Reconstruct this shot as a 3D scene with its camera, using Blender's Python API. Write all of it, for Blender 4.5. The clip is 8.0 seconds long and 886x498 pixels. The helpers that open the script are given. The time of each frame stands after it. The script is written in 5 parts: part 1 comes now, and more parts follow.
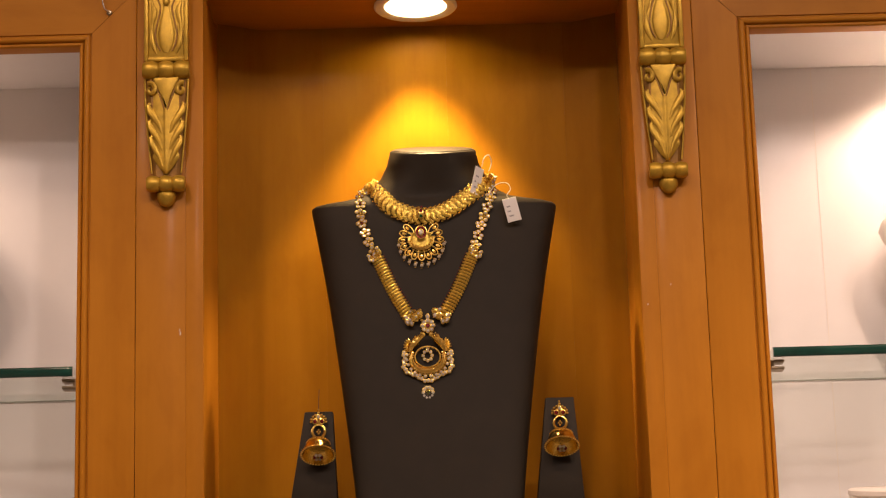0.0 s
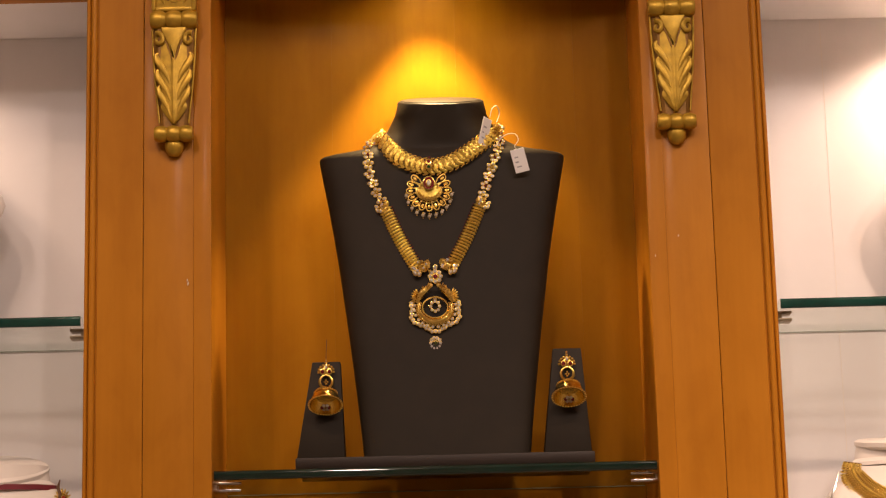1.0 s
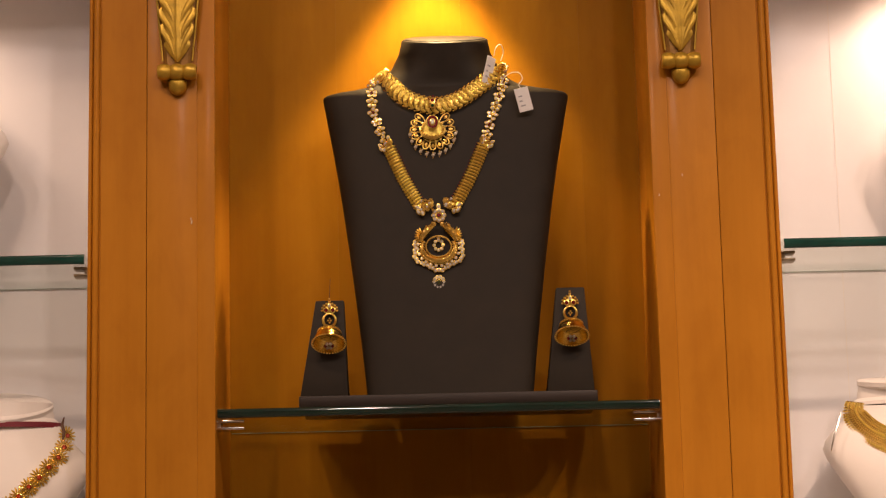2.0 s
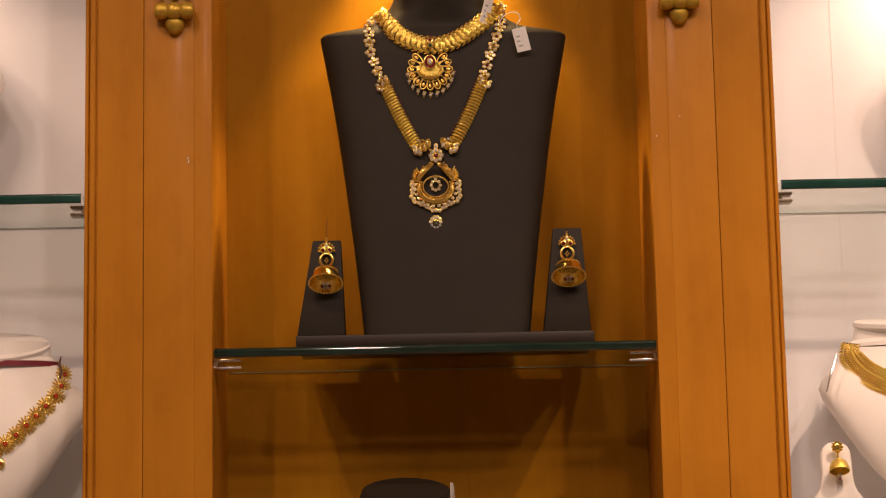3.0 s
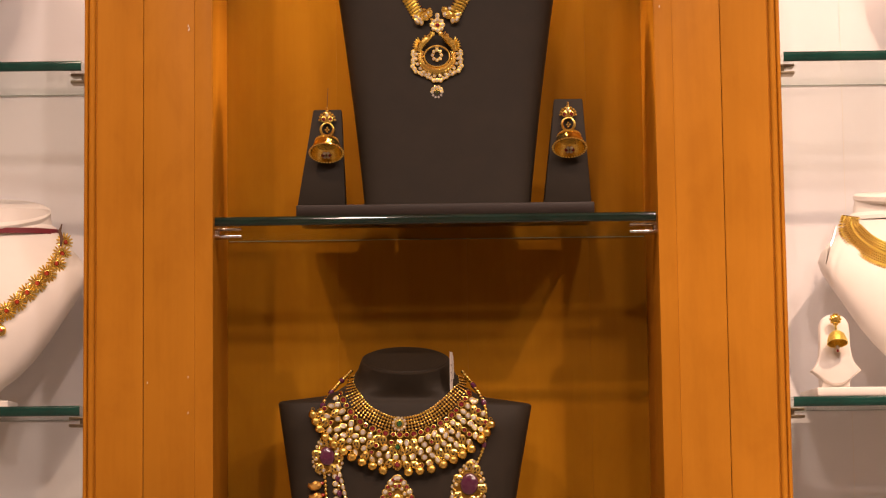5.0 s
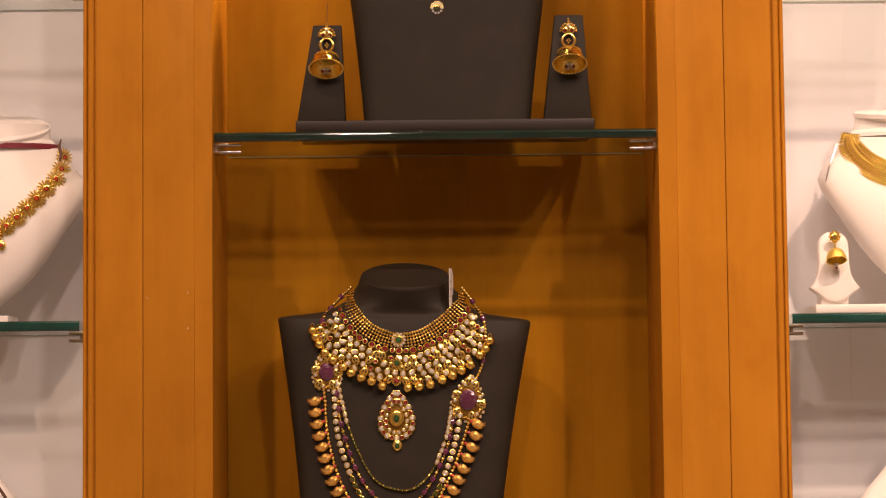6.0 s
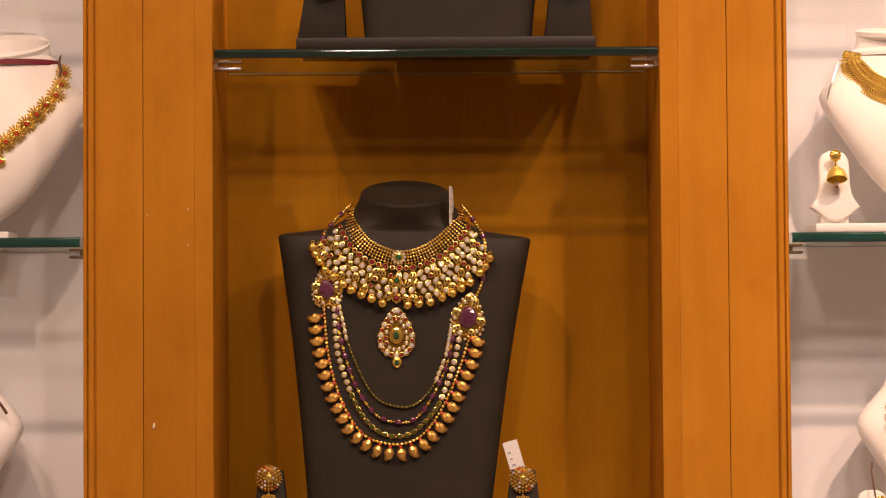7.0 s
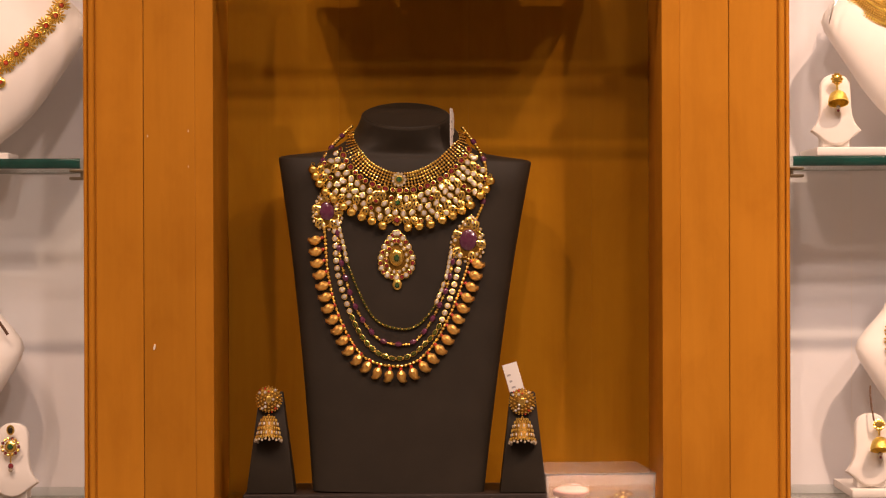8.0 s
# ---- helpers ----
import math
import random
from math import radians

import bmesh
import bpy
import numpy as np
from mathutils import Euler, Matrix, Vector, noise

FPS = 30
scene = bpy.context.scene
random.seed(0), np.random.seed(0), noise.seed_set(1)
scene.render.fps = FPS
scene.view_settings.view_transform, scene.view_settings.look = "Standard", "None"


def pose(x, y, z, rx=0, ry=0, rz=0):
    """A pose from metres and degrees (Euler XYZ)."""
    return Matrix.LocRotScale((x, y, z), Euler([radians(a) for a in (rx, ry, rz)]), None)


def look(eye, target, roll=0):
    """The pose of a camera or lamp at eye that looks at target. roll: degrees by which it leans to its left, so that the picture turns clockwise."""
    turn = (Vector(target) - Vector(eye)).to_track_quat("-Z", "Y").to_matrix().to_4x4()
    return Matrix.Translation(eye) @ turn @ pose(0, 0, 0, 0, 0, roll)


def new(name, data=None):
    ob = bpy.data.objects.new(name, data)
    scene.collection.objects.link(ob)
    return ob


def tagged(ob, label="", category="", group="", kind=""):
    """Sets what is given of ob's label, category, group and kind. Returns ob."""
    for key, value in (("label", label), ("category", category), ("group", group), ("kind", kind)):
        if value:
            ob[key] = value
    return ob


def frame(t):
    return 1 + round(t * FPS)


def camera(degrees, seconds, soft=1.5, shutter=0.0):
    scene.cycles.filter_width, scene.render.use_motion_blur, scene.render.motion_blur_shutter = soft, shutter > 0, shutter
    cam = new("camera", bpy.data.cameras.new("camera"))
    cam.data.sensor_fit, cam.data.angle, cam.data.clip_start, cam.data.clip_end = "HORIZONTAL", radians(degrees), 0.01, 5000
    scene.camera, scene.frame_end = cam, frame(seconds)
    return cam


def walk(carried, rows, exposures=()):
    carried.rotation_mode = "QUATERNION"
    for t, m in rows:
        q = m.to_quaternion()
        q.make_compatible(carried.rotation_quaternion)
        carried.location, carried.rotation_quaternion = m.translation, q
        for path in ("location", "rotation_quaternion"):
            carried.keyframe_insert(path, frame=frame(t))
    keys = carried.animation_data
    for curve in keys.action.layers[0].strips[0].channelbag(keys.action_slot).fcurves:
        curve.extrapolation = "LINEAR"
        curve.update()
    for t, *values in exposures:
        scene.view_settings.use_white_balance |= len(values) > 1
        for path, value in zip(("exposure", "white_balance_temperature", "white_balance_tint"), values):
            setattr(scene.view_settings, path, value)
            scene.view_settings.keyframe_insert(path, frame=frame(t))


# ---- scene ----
# The camera stands still at eye height and tilts down along the showcase.
cam = camera(22.42, 8.0, soft=1.2)
EYE = 1.45
ROWS = [  # seconds, yaw, pitch, roll
    (0.0, -0.292, 13.869, -1.636),
    (0.5, -0.200, 13.286, -1.530),
    (1.0, -0.056, 12.613, -1.442),
    (1.5, 0.042, 11.878, -1.365),
    (3.0, 0.029, 9.518, -1.115),
    (3.5, 0.035, 8.894, -1.044),
    (4.0, 0.061, 7.933, -0.957),
    (4.5, 0.084, 7.120, -0.835),
    (6.0, 0.107, 4.048, -0.580),
    (6.5, 0.122, 3.003, -0.493),
    (7.0, 0.130, 1.937, -0.390),
    (7.5, 0.140, 1.050, -0.294),
    (8.0, 0.149, -0.050, -0.203),
]
walk(cam, [(t, pose(0, 0, EYE, 90 + p, 0, w) @ pose(0, 0, 0, 0, 0, r)) for t, w, p, r in ROWS],
     exposures=[(0.0, -0.04, 6600, 10), (3.3, -0.08, 6600, 11), (4.1, 0.34, 6600, 13), (4.6, 0.42, 6600, 13), (8.0, 0.43, 6600, 13)])

# ---- light ----
world = bpy.data.worlds.new("world")
scene.world = world
world.use_nodes = True
world.node_tree.nodes["Background"].inputs[0].default_value = (1.0, 0.8, 0.62, 1)
world.node_tree.nodes["Background"].inputs[1].default_value = 0.02


def lamp(name, kind, m, watts, color, **settings):
    data = bpy.data.lights.new(name, kind)
    data.energy, data.color = watts, color
    if kind == "SPOT":
        data.spot_size, data.spot_blend = radians(settings["cone"]), settings["blend"]
        data.shadow_soft_size = settings["radius"]
    else:
        data.shape, data.size = "DISK", settings["size"]
    ob = new(name, data)
    ob.matrix_world = m
    return ob


WARM = (1.0, 0.66, 0.47)
SOFT = (1.0, 0.76, 0.65)
AMBER = (1.0, 0.66, 0.30)
# recessed lamp in the niche's ceiling
lamp("niche_lamp", "SPOT", look((-0.0107, 2.290, 2.281), (-0.0107, 2.300, 1.5)), 14, AMBER, cone=76, blend=0.45, radius=0.014)
# recessed lamps in the two white cases
lamp("case_lamp", "SPOT", look((-0.60, 2.27, 2.215), (-0.56, 2.28, 1.5)), 2.3, WARM, cone=140, blend=0.6, radius=0.018)
lamp("case_lamp", "SPOT", look((0.56, 2.295, 2.215), (0.52, 2.30, 1.5)), 5.2, WARM, cone=140, blend=0.6, radius=0.018)
# ceiling lamps of the shop: three small spots on the showcase and round lamps over the aisle
for x, y, tx, watts, cone in ((-1.00, 1.00, -0.68, 31, 50), (-0.62, 1.02, 0.06, 46, 54), (0.92, 1.00, 0.62, 124, 51)):
    lamp("ceiling_lamp", "SPOT", look((x, y, 3.15), (tx, 2.3, 0.94)), watts, WARM, cone=cone, blend=1.0, radius=0.024)
for x, y, watts in ((-1.1, 0.5, 5.5), (-0.2, -0.2, 10), (0.5, 0.3, 10), (1.3, 0.6, 11)):
    lamp("aisle_lamp", "AREA", look((x, y, 3.15), (x * 0.5, 1.9, 0.6)), watts, SOFT, size=0.14)

# ---- materials ----
def material(name):
    mat = bpy.data.materials.new(name)
    mat.use_nodes = True
    nt = mat.node_tree
    return mat, nt, nt.nodes["Principled BSDF"]


def add_node(nt, kind, **values):
    n = nt.nodes.new(kind)
    for key, v in values.items():
        n.inputs[key].default_value = v
    return n


def coords(nt, scale=(1, 1, 1), kind="Object"):
    tc = nt.nodes.new("ShaderNodeTexCoord")
    mp = add_node(nt, "ShaderNodeMapping", Scale=scale)
    nt.links.new(tc.outputs[kind], mp.inputs["Vector"])
    return mp.outputs["Vector"]


def ramp(nt, source, stops):
    r = nt.nodes.new("ShaderNodeValToRGB")
    e = r.color_ramp.elements
    while len(e) < len(stops):
        e.new(0.5)
    for el, (p, c) in zip(e, stops):
        el.position, el.color = p, (*c, 1)
    nt.links.new(source, r.inputs[0])
    return r.outputs[0]


def grade(nt, source, lo, hi):
    m = nt.nodes.new("ShaderNodeMapRange")
    m.inputs["To Min"].default_value, m.inputs["To Max"].default_value = lo, hi
    nt.links.new(source, m.inputs[0])
    return m.outputs[0]


def bumped(nt, bsdf, height, strength, distance):
    b = add_node(nt, "ShaderNodeBump", Strength=strength, Distance=distance)
    nt.links.new(height, b.inputs["Height"])
    nt.links.new(b.outputs[0], bsdf.inputs["Normal"])


def mixed(nt, a, b, fac, mode="MIX"):
    m = nt.nodes.new("ShaderNodeMix")
    m.data_type, m.blend_type = "RGBA", mode
    for sock, v in ((m.inputs[0], fac), (m.inputs[6], a), (m.inputs[7], b)):
        if isinstance(v, (int, float)):
            sock.default_value = v
        elif isinstance(v, tuple):
            sock.default_value = (*v, 1)
        else:
            nt.links.new(v, sock)
    return m.outputs[2]


def wood(name, light, dark, rough=0.3, along="Z", spec=0.10, coat=0.03):
    mat, nt, b = material(name)
    sc = {"Z": (1, 1, 0.045), "X": (0.045, 1, 1)}[along]
    v = coords(nt, sc)
    # shift the figure from board to board
    info = nt.nodes.new("ShaderNodeObjectInfo")
    off = nt.nodes.new("ShaderNodeVectorMath")
    off.operation = "MULTIPLY_ADD"
    off.inputs[1].default_value = (7, 5, 3)
    nt.links.new(info.outputs["Random"], off.inputs[0])
    nt.links.new(v, off.inputs[2])
    broad = add_node(nt, "ShaderNodeTexNoise", Scale=14.0, Detail=4.0, Roughness=0.55, Distortion=0.6)
    fine = add_node(nt, "ShaderNodeTexNoise", Scale=190.0, Detail=3.0, Roughness=0.6)
    for n in (broad, fine):
        nt.links.new(off.outputs[0], n.inputs["Vector"])
    mid = tuple((p + q) / 2 for p, q in zip(light, dark))
    c1 = ramp(nt, broad.outputs[0], [(0.28, dark), (0.5, mid), (0.72, light)])
    c2 = ramp(nt, fine.outputs[0], [(0.3, (0.80, 0.76, 0.70)), (0.62, (1, 1, 1))])
    col = mixed(nt, c1, c2, 0.20, "MULTIPLY")
    blotch = add_node(nt, "ShaderNodeTexNoise", Scale=26.0, Detail=5.0, Roughness=0.62, Distortion=0.4)
    nt.links.new(coords(nt, (1, 1, 0.45) if along == "Z" else (0.45, 1, 1)), blotch.inputs["Vector"])
    col = mixed(nt, col, ramp(nt, blotch.outputs[0], [(0.36, (0.80, 0.74, 0.66)), (0.56, (1, 1, 1))]), 0.42, "MULTIPLY")
    knot = add_node(nt, "ShaderNodeTexVoronoi", Scale=11.0)
    nt.links.new(coords(nt, (1, 0, 0.7) if along == "Z" else (0.7, 0, 1)), knot.inputs["Vector"])
    col = mixed(nt, col, ramp(nt, knot.outputs["Distance"], [(0.02, (0.55, 0.45, 0.36)), (0.075, (1, 1, 1))]), 0.5, "MULTIPLY")
    cloud = add_node(nt, "ShaderNodeTexNoise", Scale=5.0, Detail=2.0)
    nt.links.new(coords(nt), cloud.inputs["Vector"])
    col = mixed(nt, col, ramp(nt, cloud.outputs[0], [(0.3, (0.84, 0.8, 0.76)), (0.7, (1.06, 1.05, 1.04))]), 0.7, "MULTIPLY")
    tone = nt.nodes.new("ShaderNodeHueSaturation")
    nt.links.new(grade(nt, info.outputs["Random"], 0.90, 1.08), tone.inputs["Value"])
    nt.links.new(col, tone.inputs["Color"])
    nt.links.new(tone.outputs[0], b.inputs["Base Color"])
    nt.links.new(grade(nt, cloud.outputs[0], rough - 0.06, rough + 0.1), b.inputs["Roughness"])
    b.inputs["Coat Weight"].default_value, b.inputs["Coat Roughness"].default_value = coat, 0.15
    b.inputs["Specular IOR Level"].default_value = spec
    bumped(nt, b, fine.outputs[0], 0.12, 0.0004)
    return mat


def plain(name, color, rough=0.5, metal=0.0, vary=0.12, scale=60.0, bump=0.0, bump_scale=900.0, coat=0.0, spec=0.5):
    mat, nt, b = material(name)
    n = add_node(nt, "ShaderNodeTexNoise", Scale=scale, Detail=4.0, Roughness=0.6)
    nt.links.new(coords(nt), n.inputs["Vector"])
    lo = tuple(c * (1 - vary) for c in color)
    hi = tuple(min(1, c * (1 + vary)) for c in color)
    nt.links.new(ramp(nt, n.outputs[0], [(0.3, lo), (0.7, hi)]), b.inputs["Base Color"])
    nt.links.new(grade(nt, n.outputs[0], max(0.02, rough - 0.07), rough + 0.07), b.inputs["Roughness"])
    b.inputs["Metallic"].default_value = metal
    b.inputs["Coat Weight"].default_value, b.inputs["Specular IOR Level"].default_value = coat, spec
    if bump:
        f = add_node(nt, "ShaderNodeTexNoise", Scale=bump_scale, Detail=3.0)
        nt.links.new(coords(nt), f.inputs["Vector"])
        bumped(nt, b, f.outputs[0], bump, 0.0005)
    return mat


def glass(name, color, rough=0.0, ior=1.5):
    mat, nt, b = material(name)
    b.inputs["Base Color"].default_value = (*color, 1)
    b.inputs["Transmission Weight"].default_value = 1.0
    b.inputs["Roughness"].default_value, b.inputs["IOR"].default_value = rough, ior
    return mat


WOOD = wood("honey_teak", (0.50, 0.210, 0.020), (0.41, 0.163, 0.013), 0.34)
WOOD_RAIL = wood("honey_teak_rail", (0.50, 0.210, 0.020), (0.41, 0.163, 0.013), 0.34, "X")
VENEER = wood("teak_veneer", (0.37, 0.165, 0.008), (0.31, 0.132, 0.005), 0.45, spec=0.05, coat=0.01)
WHITE = plain("white_laminate", (0.78, 0.77, 0.78), 0.45, vary=0.03, scale=8)
WALL = plain("wall_paint", (0.72, 0.66, 0.58), 0.7, vary=0.04, scale=6)
FLOOR = plain("floor_stone", (0.45, 0.4, 0.34), 0.3, vary=0.15, scale=9)
LEATHER = plain("brown_leatherette", (0.0225, 0.0172, 0.0116), 0.56, vary=0.12, scale=30, bump=0.25, bump_scale=1600, spec=0.18)
LEATHER_EDGE = plain("leatherette_trim", (0.024, 0.0165, 0.013), 0.5, vary=0.1, scale=40, bump=0.2, spec=0.3)
CREAM = plain("white_leatherette", (0.80, 0.76, 0.71), 0.5, vary=0.03, scale=20, bump=0.12, bump_scale=1500)


def pane_glass(name, tint):
    """Flat clear sheet: tinted see-through, with reflections that grow towards grazing view."""
    mat, nt, b = material(name)
    clear = add_node(nt, "ShaderNodeBsdfTransparent", Color=(*tint, 1))
    gloss = add_node(nt, "ShaderNodeBsdfGlossy", Roughness=0.01)
    facing = add_node(nt, "ShaderNodeLayerWeight", Blend=0.5)
    power = nt.nodes.new("ShaderNodeMath")
    power.operation, power.inputs[1].default_value = "POWER", 5.0
    nt.links.new(facing.outputs["Facing"], power.inputs[0])
    fres = nt.nodes.new("ShaderNodeMath")
    fres.operation, fres.inputs[1].default_value, fres.inputs[2].default_value = "MULTIPLY_ADD", 0.4, 0.04
    nt.links.new(power.outputs[0], fres.inputs[0])
    mix = nt.nodes.new("ShaderNodeMixShader")
    nt.links.new(fres.outputs[0], mix.inputs[0])
    nt.links.new(clear.outputs[0], mix.inputs[1])
    nt.links.new(gloss.outputs[0], mix.inputs[2])
    nt.links.new(mix.outputs[0], nt.nodes["Material Output"].inputs["Surface"])
    nt.nodes.remove(b)
    return mat


GLASS = pane_glass("shelf_glass", (0.93, 0.95, 0.90))
GLASS_CASE = pane_glass("case_glass", (0.905, 0.93, 0.92))
GLASS_EDGE = plain("shelf_glass_edge", (0.002, 0.017, 0.012), 0.05, vary=0.4, scale=25, coat=0.8)
# brighter copy of the edge above: the white cases' light put into its colour
GLASS_EDGE_LIT = plain("lit_case_glass_edge", (0.006, 0.050, 0.040), 0.08, vary=0.3, scale=25, coat=0.6)
BACK_EDGE = plain("ground_glass_edge", (0.30, 0.36, 0.30), 0.3, vary=0.2, scale=40)
CHROME = plain("chrome", (0.72, 0.70, 0.67), 0.22, 1.0, vary=0.08)
GOLD = plain("polished_gold", (0.93, 0.67, 0.18), 0.20, 1.0, vary=0.12, scale=300, bump=0.2, bump_scale=1500)
GOLD_RAW = plain("matt_gold", (0.92, 0.63, 0.14), 0.33, 1.0, vary=0.25, scale=500, bump=0.7, bump_scale=1900)
GOLD_SATIN = plain("satin_gold", (1.0, 0.60, 0.17), 0.40, 1.0, vary=0.1, scale=300, bump=0.1, bump_scale=900)
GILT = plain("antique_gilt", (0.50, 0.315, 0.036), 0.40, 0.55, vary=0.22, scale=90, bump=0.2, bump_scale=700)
# darkened copy of the gilt: the carving's shade put into the colour
GILT_SHADE = plain("gilt_painted_shade", (0.26, 0.13, 0.022), 0.5, 0.4, vary=0.3, scale=120)
NICKEL = plain("dull_brass", (0.30, 0.25, 0.17), 0.4, 0.8, vary=0.2)
SEAM = plain("dark_joint", (0.03, 0.014, 0.006), 0.8)


def gem(name, color, rough=0.08, coat=1.0, spec=0.8, vary=0.25, metal=0.0):
    mat, nt, b = material(name)
    info = nt.nodes.new("ShaderNodeNewGeometry")
    lo = tuple(c * (1 - vary) for c in color)
    hi = tuple(min(1, c * (1 + vary)) for c in color)
    nt.links.new(ramp(nt, info.outputs["Random Per Island"], [(0.0, lo), (1.0, hi)]), b.inputs["Base Color"])
    b.inputs["Roughness"].default_value, b.inputs["Coat Weight"].default_value = rough, coat
    b.inputs["Metallic"].default_value = metal
    b.inputs["Specular IOR Level"].default_value, b.inputs["Coat Roughness"].default_value = spec, 0.04
    return mat


CRYSTAL = gem("uncut_diamond", (0.88, 0.85, 0.79), 0.18, 0.6, 0.9, 0.16, 0.6)
RUBY = gem("ruby", (0.17, 0.014, 0.022))
CORAL = gem("red_enamel", (0.42, 0.035, 0.012), 0.25)
EMERALD = gem("emerald", (0.012, 0.075, 0.018))
OLIVE = gem("green_gold_stone", (0.055, 0.066, 0.008), 0.10)
ENAMEL = plain("black_enamel", (0.022, 0.013, 0.006), 0.4)
AMETHYST = gem("carved_purple_ruby", (0.090, 0.014, 0.048), 0.12)
PEARL = gem("pearl", (0.50, 0.42, 0.30), 0.22)
# gold darkened in its colour to paint the shade between stones and beads
GOLD_SHADE = plain("gold_painted_shade", (0.22, 0.115, 0.016), 0.5, 0.8, vary=0.3, scale=400)
TAG = plain("tag_card", (0.72, 0.70, 0.68), 0.5, vary=0.04)
INK = plain("tag_print", (0.34, 0.33, 0.34), 0.6)
THREAD = plain("thread", (0.7, 0.66, 0.6), 0.7)
CORD = plain("dark_cord", (0.10, 0.045, 0.02), 0.7)
MAROON = plain("maroon_ribbon", (0.17, 0.012, 0.022), 0.4)
PLASTIC = glass("clear_plastic", (0.96, 0.93, 0.91), 0.10, 1.3)
PLASTIC.node_tree.nodes["Principled BSDF"].inputs["Transmission Weight"].default_value = 0.93
PINK = plain("pink_tissue", (0.58, 0.33, 0.29), 0.8, vary=0.2, scale=90)

# ---- building blocks ----
def rounded_box(x0, x1, y0, y1, z0, z1, r=0.0, segments=1):
    bm = bmesh.new()
    bmesh.ops.create_cube(bm, size=1)
    for v in bm.verts:
        v.co = Vector(((x0 + x1) / 2 + v.co.x * (x1 - x0), (y0 + y1) / 2 + v.co.y * (y1 - y0), (z0 + z1) / 2 + v.co.z * (z1 - z0)))
    if r:
        bmesh.ops.bevel(bm, geom=list(bm.edges), offset=r, segments=segments, affect="EDGES", profile=0.5)
    return bm


def lathe(profile, steps=24, axis="Z", closed=True):
    """A turned form from (radius, height) pairs."""
    bm = bmesh.new()
    rings = []
    for r, h in profile:
        ring = []
        for i in range(steps):
            a = 2 * math.pi * i / steps
            ring.append(bm.verts.new((r * math.cos(a), r * math.sin(a), h) if axis == "Z" else (r * math.cos(a), -h, r * math.sin(a))))
        rings.append(ring)
    for a, b in zip(rings, rings[1:]):
        for i in range(steps):
            j = (i + 1) % steps
            bm.faces.new((a[i], a[j], b[j], b[i]))
    if closed:
        bm.faces.new(rings[0][::-1])
        bm.faces.new(rings[-1])
    bmesh.ops.recalc_face_normals(bm, faces=list(bm.faces))
    return bm


def prism(outline, depth, bevel=0.0):
    """An outline in x and z, thickened towards the viewer by depth."""
    bm = bmesh.new()
    f = bm.faces.new([bm.verts.new((x, 0, z)) for x, z in outline])
    got = bmesh.ops.extrude_face_region(bm, geom=[f])
    vs = [g for g in got["geom"] if isinstance(g, bmesh.types.BMVert)]
    bmesh.ops.translate(bm, verts=vs, vec=(0, -depth, 0))
    bmesh.ops.recalc_face_normals(bm, faces=list(bm.faces))
    if bevel:
        front = [e for e in bm.edges if all(v in vs for v in e.verts)]
        bmesh.ops.bevel(bm, geom=front, offset=bevel, segments=2, affect="EDGES", profile=0.5)
    return bm


def sweep(path, radius, sides=8, closed=False):
    """A round wire along a path; radius may be a list."""
    bm = bmesh.new()
    pts = [Vector(p) for p in path]
    n = len(pts)
    rings = []
    for i, p in enumerate(pts):
        a = pts[i - 1] if i or closed else pts[0]
        b = pts[(i + 1) % n] if closed or i < n - 1 else pts[-1]
        d = (b - a).normalized()
        u = d.cross(Vector((0, 1, 0)))
        if u.length < 0.2:
            u = d.cross(Vector((1, 0, 0)))
        u.normalize()
        w = d.cross(u)
        r = radius[i] if isinstance(radius, (list, tuple)) else radius
        rings.append([bm.verts.new(p + r * (math.cos(2 * math.pi * k / sides) * u + math.sin(2 * math.pi * k / sides) * w)) for k in range(sides)])
    pairs = list(zip(rings, rings[1:])) + ([(rings[-1], rings[0])] if closed else [])
    for a, b in pairs:
        for k in range(sides):
            j = (k + 1) % sides
            bm.faces.new((a[k], a[j], b[j], b[k]))
    if not closed:
        bm.faces.new(rings[0][::-1])
        bm.faces.new(rings[-1])
    bmesh.ops.recalc_face_normals(bm, faces=list(bm.faces))
    return bm


def ball(r, sx=1, sy=1, sz=1, u=12, v=8):
    bm = bmesh.new()
    bmesh.ops.create_uvsphere(bm, u_segments=u, v_segments=v, radius=r)
    for q in bm.verts:
        q.co = Vector((q.co.x * sx, q.co.y * sy, q.co.z * sz))
    return bm


def join(*bms):
    out = bmesh.new()
    for b in bms:
        me = bpy.data.meshes.new("tmp")
        b.to_mesh(me)
        b.free()
        out.from_mesh(me)
        bpy.data.meshes.remove(me)
    return out


def moved(bm, x=0, y=0, z=0, rx=0, ry=0, rz=0, s=1.0):
    bm.transform(pose(x, y, z, rx, ry, rz) @ Matrix.Scale(s, 4))
    return bm


def mesh_of(name, bm, mat, smooth=35):
    me = bpy.data.meshes.new(name)
    if smooth:
        for f in bm.faces:
            f.smooth = True
        for e in bm.edges:
            if len(e.link_faces) == 2 and e.calc_face_angle(0) > radians(smooth):
                e.smooth = False
    bm.to_mesh(me)
    bm.free()
    for m in (mat if isinstance(mat, (list, tuple)) else [mat]):
        me.materials.append(m)
    return me


def part(name, bm, mat, parent=None, label="", at=None, smooth=35):
    """One mesh object, under a thing or a part; bm may be a mesh that is shared."""
    me = bm if isinstance(bm, bpy.types.Mesh) else mesh_of(name, bm, mat, smooth)
    ob = new(name, me)
    if at is not None:
        ob.matrix_basis = at
    if parent is not None:
        ob.parent = parent
    return tagged(ob, label)


